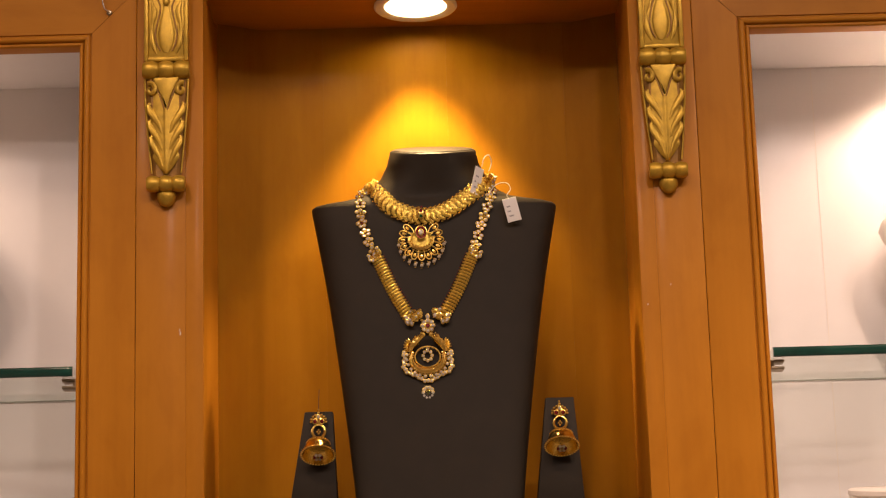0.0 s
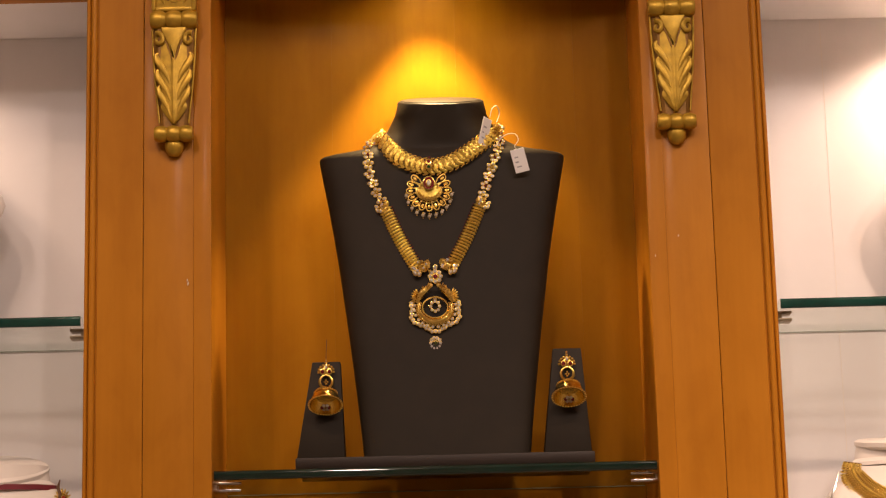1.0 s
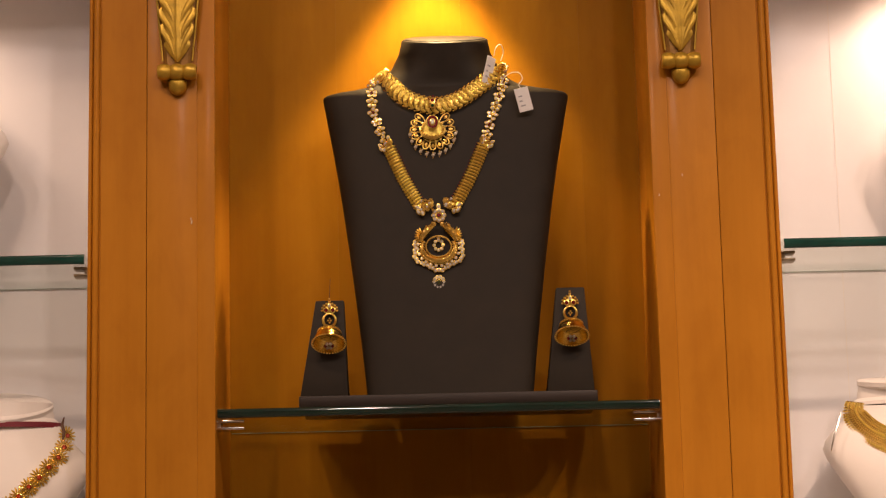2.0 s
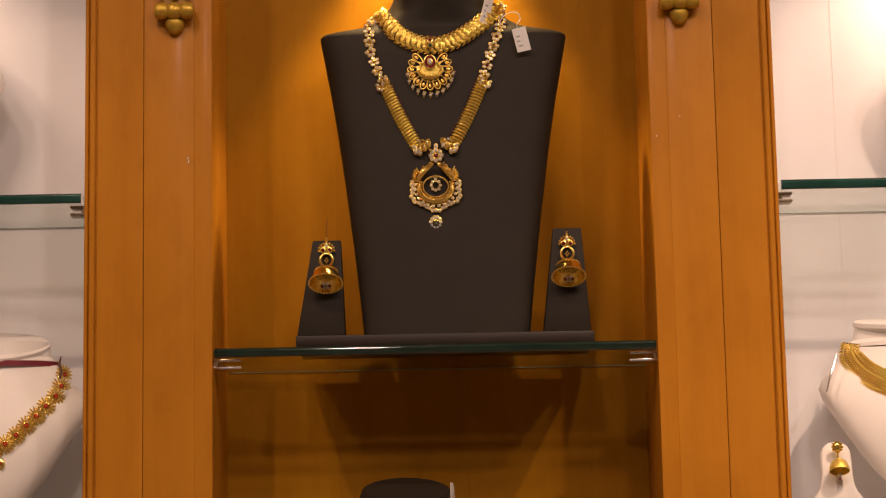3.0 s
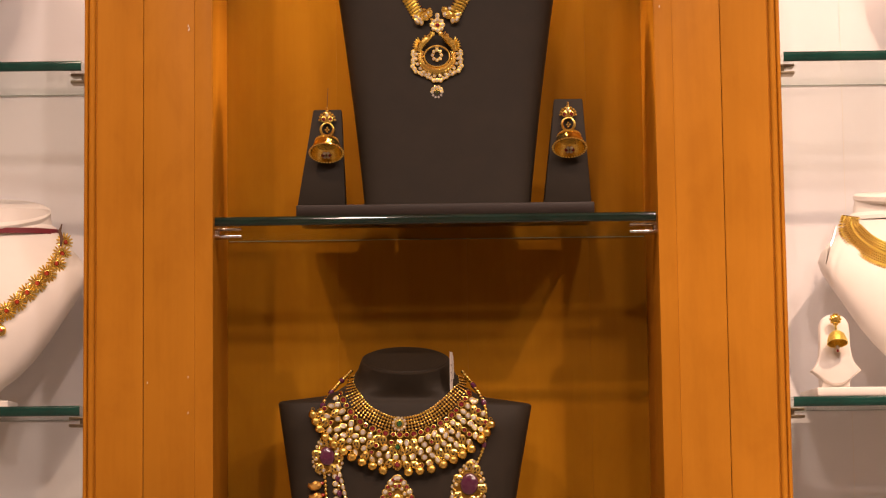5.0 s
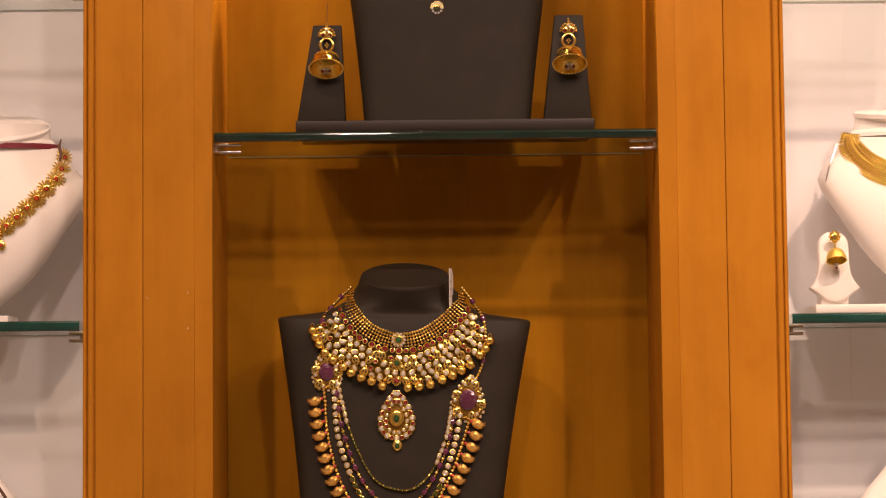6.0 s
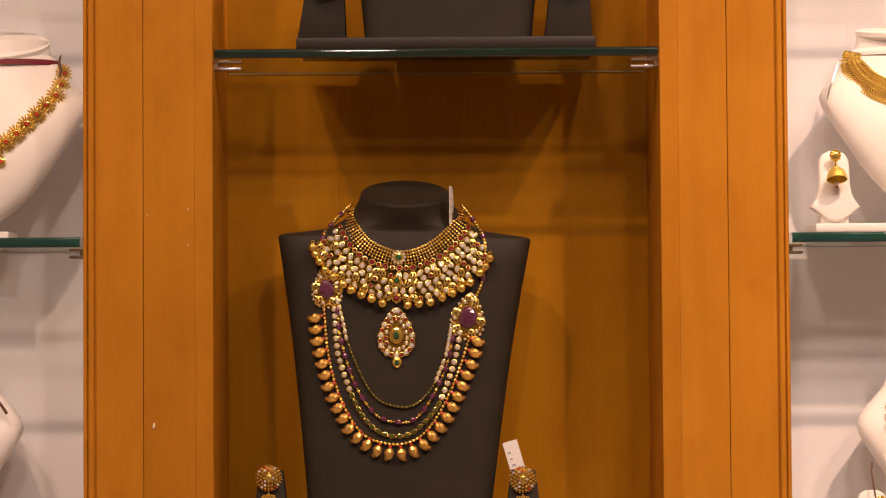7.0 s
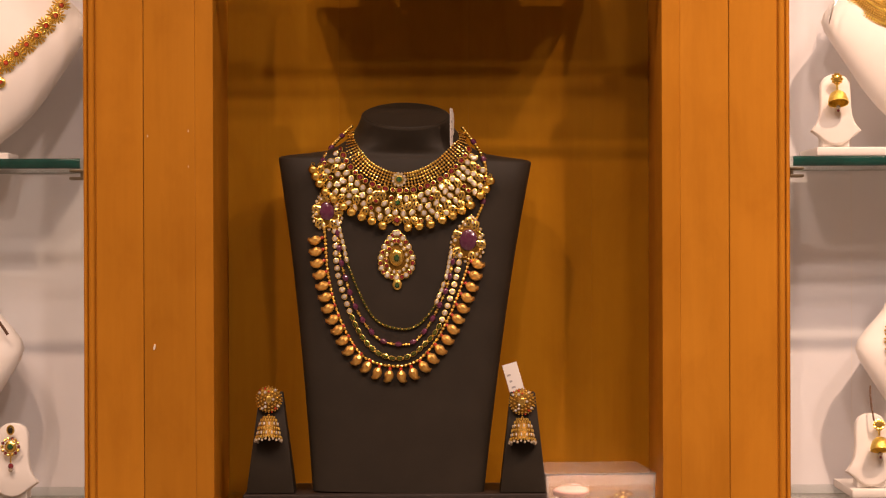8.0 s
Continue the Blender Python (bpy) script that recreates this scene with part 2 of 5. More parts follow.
def thing(name, x, y, z, label, category, group="", rx=0, ry=0, rz=0):
    ob = new(name)
    ob.empty_display_size = 0.01
    ob.matrix_basis = pose(x, y, z, rx, ry, rz)
    return tagged(ob, label, category, group)


def structure(name, bm, mat, label, category, smooth=35):
    return tagged(part(name, bm, mat, smooth=smooth), label, category, kind="structure")


# ---- the setting ----
FRONT, BACK = 2.2, 2.35
TOP = 2.2852

structure("floor", rounded_box(-2.2, 2.2, -1.6, 2.6, -0.1, 0.0), FLOOR, "plain stone shop floor", "floor")
structure("ceiling", rounded_box(-2.2, 2.2, -1.6, 2.6, 3.2, 3.3), WALL, "plain painted shop ceiling", "ceiling")
structure("wall_south", rounded_box(-2.2, 2.2, -1.7, -1.6, 0, 3.2), WALL, "plain painted wall behind the viewer", "wall")
structure("wall_west", rounded_box(-2.3, -2.2, -1.6, 2.6, 0, 3.2), WALL, "plain painted side wall", "wall")
structure("wall_east", rounded_box(2.2, 2.3, -1.6, 2.6, 0, 3.2), WALL, "plain painted side wall", "wall")
structure("wall_north", rounded_box(-2.2, 2.2, 2.40, 2.5, 0, 3.2), WALL, "plain wall behind the showcase", "wall")
structure("trim_top", rounded_box(-2.2, 2.2, 2.19, 2.39, 2.42, 3.2), WOOD_RAIL, "wooden fascia above the showcase", "trim")
structure("trim_base", rounded_box(-2.2, 2.2, 2.19, 2.39, 0.0, 0.95), WOOD_RAIL, "wooden plinth below the showcase", "trim")

# niche between the pilasters
niche_back = structure("niche_back", rounded_box(-0.2498, 0.228, BACK + 0.009, BACK + 0.018, 0.95, 2.42), VENEER, "orange-brown varnished teak veneer niche back", "panel")
for x0, x1 in ((-0.2498, -0.11500), (-0.11494, 0.0210), (0.02106, 0.1500), (0.15006, 0.2280)):
    part("board", rounded_box(x0, x1, BACK, BACK + 0.0085, 0.95, 2.42, 0.00006), VENEER, niche_back)
structure("niche_side_west", rounded_box(-0.24954, -0.2316, FRONT - 0.0005, BACK - 0.0005, 0.95, 2.42, 0.0005, 2), WOOD, "varnished teak side panel of the niche", "panel")
structure("niche_side_east", rounded_box(0.2100, 0.22794, FRONT - 0.0005, BACK - 0.0005, 0.95, 2.42, 0.0005, 2), WOOD, "varnished teak side panel of the niche", "panel")


def ceiling_with_hole(x0, x1, y0, y1, z0, z1, cx, cy, r, steps=32):
    bm = bmesh.new()
    per = []
    for i in range(steps):
        a = 2 * math.pi * i / steps
        c, s = math.cos(a), math.sin(a)
        k = min((((x1 if c > 0 else x0) - cx) / c) if abs(c) > 1e-6 else 9, (((y1 if s > 0 else y0) - cy) / s) if abs(s) > 1e-6 else 9)
        per.append(((cx + r * c, cy + r * s), (cx + k * c, cy + k * s)))
    lo = [(bm.verts.new((*p, z0)), bm.verts.new((*q, z0))) for p, q in per]
    hi = [(bm.verts.new((*p, z1)), bm.verts.new((*q, z1))) for p, q in per]
    for i in range(steps):
        j = (i + 1) % steps
        bm.faces.new((lo[i][0], lo[i][1], lo[j][1], lo[j][0]))
        bm.faces.new((hi[i][0], hi[j][0], hi[j][1], hi[i][1]))
        bm.faces.new((lo[i][0], lo[j][0], hi[j][0], hi[i][0]))
        bm.faces.new((lo[i][1], hi[i][1], hi[j][1], lo[j][1]))
    bmesh.ops.recalc_face_normals(bm, faces=list(bm.faces))
    return bm


LX, LY = -0.0107, 2.278
structure("ceiling_niche", ceiling_with_hole(-0.2314, 0.2098, FRONT + 0.001, BACK - 0.001, TOP, TOP + 0.018, LX, LY, 0.037), WOOD_RAIL, "varnished teak niche ceiling with a round cut-out", "ceiling", smooth=0)
structure("trim_lintel", rounded_box(-0.2314, 0.2098, FRONT, FRONT + 0.02, TOP + 0.018, 2.42), WOOD_RAIL, "teak lintel over the niche", "trim")

# pilaster boards beside the niche, then the mitred frames of the white cases
for name, x0, x1 in (("west", -0.3000, -0.2496), ("east", 0.2280, 0.2757)):
    structure("pilaster_" + name, rounded_box(x0, x1, FRONT, FRONT + 0.02, 0.95, 2.42, 0.0003, 2), WOOD, "flat varnished teak pilaster board", "pilaster")
for name, x in (("west", -0.3003), ("east", 0.2760)):
    structure("joint_" + name, rounded_box(x - 0.004, x + 0.004, FRONT + 0.004, FRONT + 0.019, 0.95, 2.42), SEAM, "dark joint between boards", "joint")


def stile(x_in, x_out, z0, z_corner):
    """A frame board with a beaded edge on its opening side and a mitred top, as a swept profile."""
    s = 1 if x_out > x_in else -1
    w = abs(x_out - x_in)
    prof = [(0, 0.02), (0, 0.0006), (0.0008, 0)]
    prof += [(w - 0.0135, 0), (w - 0.0128, 0.0016), (w - 0.0118, 0.0016)]
    prof += [(w - 0.0085 + 0.0033 * math.cos(a), 0.0010 - 0.0032 * math.sin(a)) for a in [math.pi * (1 - k / 6) for k in range(7)]]
    prof += [(w - 0.0046, 0.0024)]
    prof += [(w - 0.0023 + 0.0023 * math.cos(a), 0.0032 - 0.0026 * math.sin(a)) for a in [math.pi * (1 - k / 5) for k in range(6)]]
    prof += [(w, 0.02)]
    bm = bmesh.new()
    lo = [bm.verts.new((x_in + s * u, FRONT + d, z0)) for u, d in prof]
    hi = [bm.verts.new((x_in + s * u, FRONT + d, z_corner + (w - u))) for u, d in prof]
    n = len(prof)
    for i in range(n):
        j = (i + 1) % n
        bm.faces.new((lo[i], lo[j], hi[j], hi[i]))
    bm.faces.new(lo)
    bm.faces.new(hi[::-1])
    bmesh.ops.recalc_face_normals(bm, faces=list(bm.faces))
    return bm, prof


def rail(x_corner, x_far, z_corner, w, prof):
    s = 1 if x_far > x_corner else -1
    bm = bmesh.new()
    a = [bm.verts.new((x_corner - s * (w - u) + s * 0.0006, FRONT + d, z_corner + (w - u))) for u, d in prof]
    b = [bm.verts.new((x_far, FRONT + d, z_corner + (w - u))) for u, d in prof]
    n = len(prof)
    for i in range(n):
        j = (i + 1) % n
        bm.faces.new((a[i], a[j], b[j], b[i]))
    bm.faces.new(a)
    bm.faces.new(b[::-1])
    bmesh.ops.recalc_face_normals(bm, faces=list(bm.faces))
    return bm


CORNER = 2.2205
for name, xi, xo, far in (("west", -0.3006, -0.3600, -1.1), ("east", 0.2763, 0.3362, 1.1)):
    bm, prof = stile(xi, xo, 0.95, CORNER)
    structure("frame_stile_" + name, bm, WOOD, "varnished teak frame board with a beaded edge and mitred top", "frame")
    structure("frame_rail_" + name, rail(xo, far, CORNER, abs(xo - xi), prof), WOOD_RAIL, "varnished teak top rail with a beaded edge", "frame")
    structure("fascia_" + name, rounded_box(min(xi, far), max(xi, far), FRONT + 0.001, FRONT + 0.02, CORNER + abs(xo - xi) + 0.0005, 2.42), WOOD_RAIL, "teak fascia board above the case", "trim")

# white cases at both sides: back, end, top
for name, x0, x1 in (("west", -1.1, -0.3585), ("east", 0.3345, 1.1)):
    lo, hi = min(x0, x1), max(x0, x1)
    structure("case_back_" + name, rounded_box(lo, hi, BACK, BACK + 0.012, 0.95, 2.40), WHITE, "white laminate back of the display case", "panel")
    structure("ceiling_case_" + name, rounded_box(lo, hi, FRONT + 0.0205, BACK - 0.001, 2.2245, 2.24), WHITE, "white laminate top of the display case", "ceiling")
    inner = x1 if name == "west" else x0
    sgn = 1 if name == "west" else -1
    structure("case_side_" + name, rounded_box(min(inner, inner + sgn * 0.012), max(inner, inner + sgn * 0.012), FRONT + 0.0205, BACK - 0.001, 0.95, 2.2235), WHITE, "white laminate end panel of the display case", "panel")
    outer = -1.1 if name == "west" else 1.1
    structure("case_end_" + name, rounded_box(min(outer, outer - sgn * 0.012), max(outer, outer - sgn * 0.012), FRONT - 0.01, 2.39, 0.95, 2.42), WOOD, "teak end panel of the showcase", "panel")

# seams between the panels of the white back
structure("case_seam_east", rounded_box(0.4226, 0.4232, BACK - 0.0003, BACK + 0.001, 0.95, 2.2240), CREAM, "fine upright joint in the white back", "joint")


# ---- glass shelves ----
def pencil_edge(x0, x1, depth, z0, z1, n=10):
    """The rounded, polished front edge of a glass sheet."""
    bm = bmesh.new()
    mid, half = (z0 + z1) / 2, (z1 - z0) / 2
    prof = [(depth - depth * math.sin(math.pi * k / n) ** 0.7, mid - half * math.cos(math.pi * k / n)) for k in range(n + 1)]
    a = [bm.verts.new((x0, y, z)) for y, z in prof]
    b = [bm.verts.new((x1, y, z)) for y, z in prof]
    for i in range(n):
        bm.faces.new((a[i], a[i + 1], b[i + 1], b[i]))
    bm.faces.new((a[n], a[0], b[0], b[n]))
    bm.faces.new(a)
    bm.faces.new(b[::-1])
    bmesh.ops.recalc_face_normals(bm, faces=list(bm.faces))
    return bm


def glass_shelf(x0, x1, z_top, thick, y0, y1, label, clips, clip_metal=None, reach=0.014):
    ob = thing("glass_shelf", (x0 + x1) / 2, y0, z_top - thick, label, "shelf", "glass shelves")
    w = (x1 - x0) / 2
    bm = rounded_box(-w, w, 0.0027, y1 - y0, 0, thick, 0.0006)
    part("pane", bm, GLASS_CASE if clip_metal else GLASS, ob)
    part("front_edge", pencil_edge(-w + 0.0004, w - 0.0004, 0.0026, 0.0002, thick - 0.0002), GLASS_EDGE_LIT if clip_metal else GLASS_EDGE, ob, "dark green polished glass edge")
    part("back_edge", rounded_box(-w + 0.0004, w - 0.0004, y1 - y0 + 0.0002, y1 - y0 + 0.0010, 0.0002, 0.0011), BACK_EDGE, ob, "pale green ground glass edge")
    for side in clips:
        cx = side * (w + 0.002 - reach)
        c = join(rounded_box(cx - reach, cx + reach, 0.012, 0.03, -0.0030, -0.0004, 0.0008, 2),
                 rounded_box(cx - reach, cx + reach, 0.012, 0.03, -0.0105, -0.0075, 0.0008, 2),
                 rounded_box(cx + side * (reach - 0.004), cx + side * (reach + 0.0005), 0.013, 0.029, -0.0090, -0.0010, 0.0006))
        part("clip", c, clip_metal or CHROME, ob, "metal shelf clip")
    return ob


glass_shelf(-0.2306, 0.2090, 1.7244, 0.0096, 2.205, 2.348, "thick clear glass shelf with a dark green edge in the niche", (-1, 1))
glass_shelf(-0.2306, 0.2090, 1.1935, 0.0096, 2.205, 2.348, "thick clear glass shelf carrying the lower bust", (-1, 1))
for z in (1.8848, 1.5391, 1.1995):
    glass_shelf(-1.05, -0.3640, z, 0.0105, 2.208, 2.348, "thick clear glass shelf in the white case", (1,), NICKEL, 0.0075)
    glass_shelf(0.3400, 1.05, z, 0.0105, 2.208, 2.348, "thick clear glass shelf in the white case", (-1,), NICKEL, 0.0075)


# recessed lamp in the niche ceiling
def recessed_lamp(x, y, z):
    ob = thing("recessed_lamp", x, y, z, "round white recessed lamp, lit, in the wooden niche ceiling", "lamp")
    prof = [(0.0365, 0.004), (0.0365, -0.0002), (0.0445, -0.0005), (0.0450, -0.0030), (0.0430, -0.0050), (0.0380, -0.0052), (0.0335, -0.0030), (0.0315, 0.010), (0.0300, 0.016), (0.0325, 0.017), (0.0360, 0.012)]
    part("ring", lathe(prof + [prof[0]], 40, closed=False), RING, ob, "white enamelled ring")
    part("lens", lathe([(0.0001, 0.011), (0.020, 0.011), (0.0305, 0.0125), (0.0305, 0.0150), (0.0001, 0.0150)], 32, closed=False), LAMP_LENS, ob, "glowing lamp glass")
    return ob


RING = plain("white_enamel", (0.8, 0.78, 0.74), 0.35, vary=0.04)
LAMP_LENS, nt, b = material("lamp_glass")
b.inputs["Emission Color"].default_value, b.inputs["Emission Strength"].default_value = (1.0, 0.78, 0.44, 1), 36.0
recessed_lamp(LX, LY, TOP)


# ---- display busts ----
def bust_rows(shoulder, total, half_foot=0.0838, half_shoulder=0.1250, neck=0.0455):
    """Sections from foot to neck: height, half width, front, back, squareness, slant."""
    rows = []
    for k in range(13):
        u = k / 12
        flare = 0.0034 * max(0.0, (u - 0.62) / 0.38) ** 2 - 0.0016 * math.sin(math.pi * min(1.0, u / 0.9))
        rows.append((shoulder * u, half_foot + (half_shoulder - half_foot) * u ** 1.02 + flare, 0.000 + 0.024 * u, 0.042 + 0.045 * u ** 0.8, 4.6 - 0.9 * u, 0.0))
    rise = total - shoulder
    for h, w, q, sl in ((0.03, 0.1284, 3.6, 0), (0.065, 0.1262, 3.4, 0), (0.10, 0.1180, 3.2, 0.02), (0.13, 0.106, 3.0, 0.04), (0.20, 0.083, 2.8, 0.1), (0.30, 0.0710, 2.6, 0.2), (0.42, 0.0620, 2.3, 0.35), (0.56, 0.0560, 2.1, 0.55), (0.78, 0.0487, 2.0, 0.8), (0.985, neck, 2.0, 1.0)):
        v = min(1, h / 0.6)
        dip = 0.004 * min(1.0, h / 0.16) - 0.010 * max(0.0, h - 0.16) / 0.84
        rows.append((shoulder + rise * h, w, 0.024 + dip, 0.087 + 0.026 * v, q, sl))
    rows.append((total, neck - 0.0015, 0.0195, 0.1115, 2.0, 1.0))
    return rows


def bust(name, x, y, z, shoulder, total, mat, label, group, lean=0.0, half_foot=0.0838, half_shoulder=0.1250, neck=0.0455, sunk=0.0):
    """A slab-like neck bust: tapered body, sloping shoulders and a slanted round neck cut."""
    ob = thing(name, x, y, z, label, "display bust", group, ry=lean)
    rows = bust_rows(shoulder, total, half_foot, half_shoulder, neck)
    bm = bmesh.new()
    steps, rings = 56, []
    rows[0] = (-sunk, *rows[0][1:])
    for h, w, f, bk, q, sl in rows:
        cy, d = (f + bk) / 2, (bk - f) / 2
        ring = []
        for i in range(steps):
            a = 2 * math.pi * i / steps
            c, s = math.cos(a), math.sin(a)
            px = w * math.copysign(abs(c) ** (2 / q), c)
            py = d * math.copysign(abs(s) ** (2 / q), s)
            ring.append(bm.verts.new((px, cy + py, h + sl * math.tan(radians(19.5)) * py)))
        rings.append(ring)
    for a, b in zip(rings, rings[1:]):
        for i in range(steps):
            j = (i + 1) % steps
            bm.faces.new((a[i], a[j], b[j], b[i]))
    bm.faces.new(rings[0][::-1])
    bm.faces.new(rings[-1])
    bmesh.ops.recalc_face_normals(bm, faces=list(bm.faces))
    part("body", bm, mat, ob, smooth=50)
    # neck cap: thin covered disc with a rim
    cy, d = 0.0655, 0.0455
    cap = lathe([(0.0001, 0.0012), (neck - 0.006, 0.0014), (neck - 0.003, 0.0008), (neck - 0.0022, -0.001), (0.0001, -0.001)], 48, closed=False)
    for v in cap.verts:
        v.co.y *= d / neck
        v.co.z += math.tan(radians(19.5)) * v.co.y
    part("neck_cap", moved(cap, 0, cy, total), mat, ob)
    return ob


def base_plate(x0, x1, y0, y1, z0, z1, mat, label):
    ob = tagged(part("base_plate", moved(rounded_box(-(x1 - x0) / 2, (x1 - x0) / 2, 0, y1 - y0, 0, z1 - z0, 0.0015, 2), 0, 0, 0), mat, at=pose((x0 + x1) / 2, y0, z0)), label, "display base", "display bases")
    return ob


def ear_stand(x, y, z, h, wb, wt, mat, label, lean=0.0, shift=0.0):
    """A leaning tapered block for earrings."""
    bm = rounded_box(-0.5, 0.5, 0, 1, 0, 1)
    for v in bm.verts:
        top = v.co.z > 0.5
        w = wt if top else wb
        yy = (0.012 + (0.014 if v.co.y > 0.5 else 0.0)) if top else (0.034 if v.co.y > 0.5 else 0.0)
        v.co = Vector((v.co.x * w + (shift if top else 0), yy, h if top else 0))
    bmesh.ops.bevel(bm, geom=list(bm.edges), offset=0.0012, segments=2, affect="EDGES", profile=0.5)
    return tagged(part("earring_stand", bm, mat, at=pose(x, y, z, 0, lean, 0)), label, "earring stand", "earring stands")


base_plate(-0.1498, 0.1482, 2.213, 2.320, 1.7246, 1.7361, LEATHER_EDGE, "flat dark brown leatherette base on the glass shelf")
bust_1 = bust("necklace_bust", 0.0016, 2.222, 1.7386, 0.3145, 0.3850, LEATHER, "dark brown leatherette neck bust on the upper niche shelf", "dark busts", lean=0.3, sunk=0.0024)
base_plate(-0.2049, 0.0975, 2.213, 2.320, 1.1937, 1.2055, LEATHER_EDGE, "flat dark brown leatherette base below the lower bust")
bust_2 = bust("necklace_bust", -0.0513, 2.222, 1.2056, 0.3315, 0.3790, LEATHER, "dark brown leatherette neck bust on the lower niche shelf", "dark busts", lean=1.2, half_foot=0.0858)
ROWS_1, ROWS_2 = bust_rows(0.3145, 0.3850), bust_rows(0.3315, 0.3790, 0.0858)


# ---- jewellery: shared small forms ----
def compose(name, items, mats, smooth=28):
    """One mesh of several forms; items are (form, slot of its material)."""
    for bm, slot in items:
        for f in bm.faces:
            f.material_index = slot
    return mesh_of(name, join(*[bm for bm, _ in items]), mats, smooth)


def stone(rx, rz, d, sides=8):
    """A cut stone facing the viewer: girdle, crown and table."""
    bm = bmesh.new()
    rings = []
    for k, y in ((1.0, 0.0), (0.96, -0.45), (0.60, -1.0)):
        rings.append([bm.verts.new((rx * k * math.cos(2 * math.pi * (i + 0.5) / sides), y * d, rz * k * math.sin(2 * math.pi * (i + 0.5) / sides))) for i in range(sides)])
    for a, b in zip(rings, rings[1:]):
        for i in range(sides):
            j = (i + 1) % sides
            bm.faces.new((a[i], a[j], b[j], b[i]))
    bm.faces.new(rings[0][::-1])
    bm.faces.new(rings[-1])
    bmesh.ops.recalc_face_normals(bm, faces=list(bm.faces))
    return bm


def hoop(rx, rz, wire, steps=14, sides=6, y=0.0):
    return sweep([(rx * math.cos(2 * math.pi * i / steps), y, rz * math.sin(2 * math.pi * i / steps)) for i in range(steps)], wire, sides, closed=True)


def set_stone(rx, rz, d, wire):
    """Items: a stone in a gold rim (slot 0 gold, slot 1 the stone)."""
    return [(hoop(rx, rz, wire, 12, 5, -d * 0.25), 0), (stone(rx, rz, d), 1)]


def shifted(items, **kw):
    return [(moved(bm, **kw), slot) for bm, slot in items]


def curve(points, count):
    """Points in millimetres as an even run along a smooth line: (x, z, direction)."""
    p = [Vector((a / 1000, b / 1000)) for a, b in points]
    p = [2 * p[0] - p[1]] + p + [2 * p[-1] - p[-2]]
    dense = []
    for i in range(1, len(p) - 2):
        for k in range(24):
            t = k / 24
            a, b, c, d = p[i - 1:i + 3]
            dense.append(0.5 * ((2 * b) + (c - a) * t + (2 * a - 5 * b + 4 * c - d) * t * t + (3 * b - a - 3 * c + d) * t ** 3))
    dense.append(p[-2])
    run = [0.0]
    for a, b in zip(dense, dense[1:]):
        run.append(run[-1] + (b - a).length)
    out, k = [], 0
    for i in range(count):
        s = run[-1] * i / (count - 1)
        while k < len(run) - 2 and run[k + 1] < s:
            k += 1
        f = (s - run[k]) / max(1e-9, run[k + 1] - run[k])
        q = dense[k].lerp(dense[k + 1], f)
        d = dense[k + 1] - dense[k]
        out.append((q.x, q.y, math.degrees(math.atan2(d.y, d.x))))
    return out


def front(rows, x, z):
    """Depth of a bust's front at x and height z, in its own frame."""
    y = 0.0
    zz = z
    for _ in range(3):
        lo, hi = rows[0], rows[-1]
        for a, b in zip(rows, rows[1:]):
            if a[0] <= zz <= b[0]:
                lo, hi = a, b
                break
        f = 0 if hi[0] == lo[0] else min(1, max(0, (zz - lo[0]) / (hi[0] - lo[0])))
        w, fr, bk, q, sl = (lo[i] + (hi[i] - lo[i]) * f for i in range(1, 6))
        cy, d = (fr + bk) / 2, (bk - fr) / 2
        k = min(1.0, abs(x / w))
        py = -d * (1 - k ** q) ** (1 / q)
        y = cy + py
        zz = z - sl * math.tan(radians(19.5)) * py
    return y


TILT_RND = random.Random(21)


def place(name, me, parent, rows, x, z, turn=0.0, off=0.0012, lean=0.0, label="", wrap=True):
    """A piece laid on a bust's front, turned in the picture plane and wrapped round the form."""
    xb = x - math.sin(radians(lean)) * z
    y = front(rows, xb, z) - off
    yaw = 0.0
    if wrap:
        e = 0.004
        yaw = math.degrees(math.atan2(front(rows, xb + e, z) - front(rows, xb - e, z), 2 * e))
        yaw = max(-70, min(70, yaw))
    nod = 0.0
    if name in ("white_stone", "ruby_setting", "gold_leaf", "blossom", "chain_stone", "green_stone"):
        # loosely strung stones never lie quite flat
        nod, yaw = TILT_RND.uniform(-14, 8), yaw + TILT_RND.uniform(-11, 11)
    return part(name, me, None, parent, label, pose(x, y, z, nod, 0, yaw) @ pose(0, 0, 0, 0, -turn, 0))


BEAD = lambda r, u=8, v=6: ball(r, u=u, v=v)


# ---- upper bust: choker with a fan pendant ----
choker = thing("gold_choker", 0.0016, 2.222, 1.7386, "antique gold choker with a fan pendant round the upper bust", "necklace", "necklaces")
s_bar = sweep([(-0.0034, -0.0012, 0.0076), (-0.0015, -0.0026, 0.0073), (0.0000, -0.0034, 0.0048), (-0.0006, -0.0040, 0.0015), (-0.0012, -0.0040, -0.0018), (-0.0004, -0.0034, -0.0050), (0.0016, -0.0024, -0.0074), (0.0034, -0.0012, -0.0074)],
              [0.0009, 0.0018, 0.0024, 0.0026, 0.0026, 0.0023, 0.0017, 0.0009], 8)
for v in s_bar.verts:
    v.co.y = -0.0026 + (v.co.y + 0.0026) * 0.6
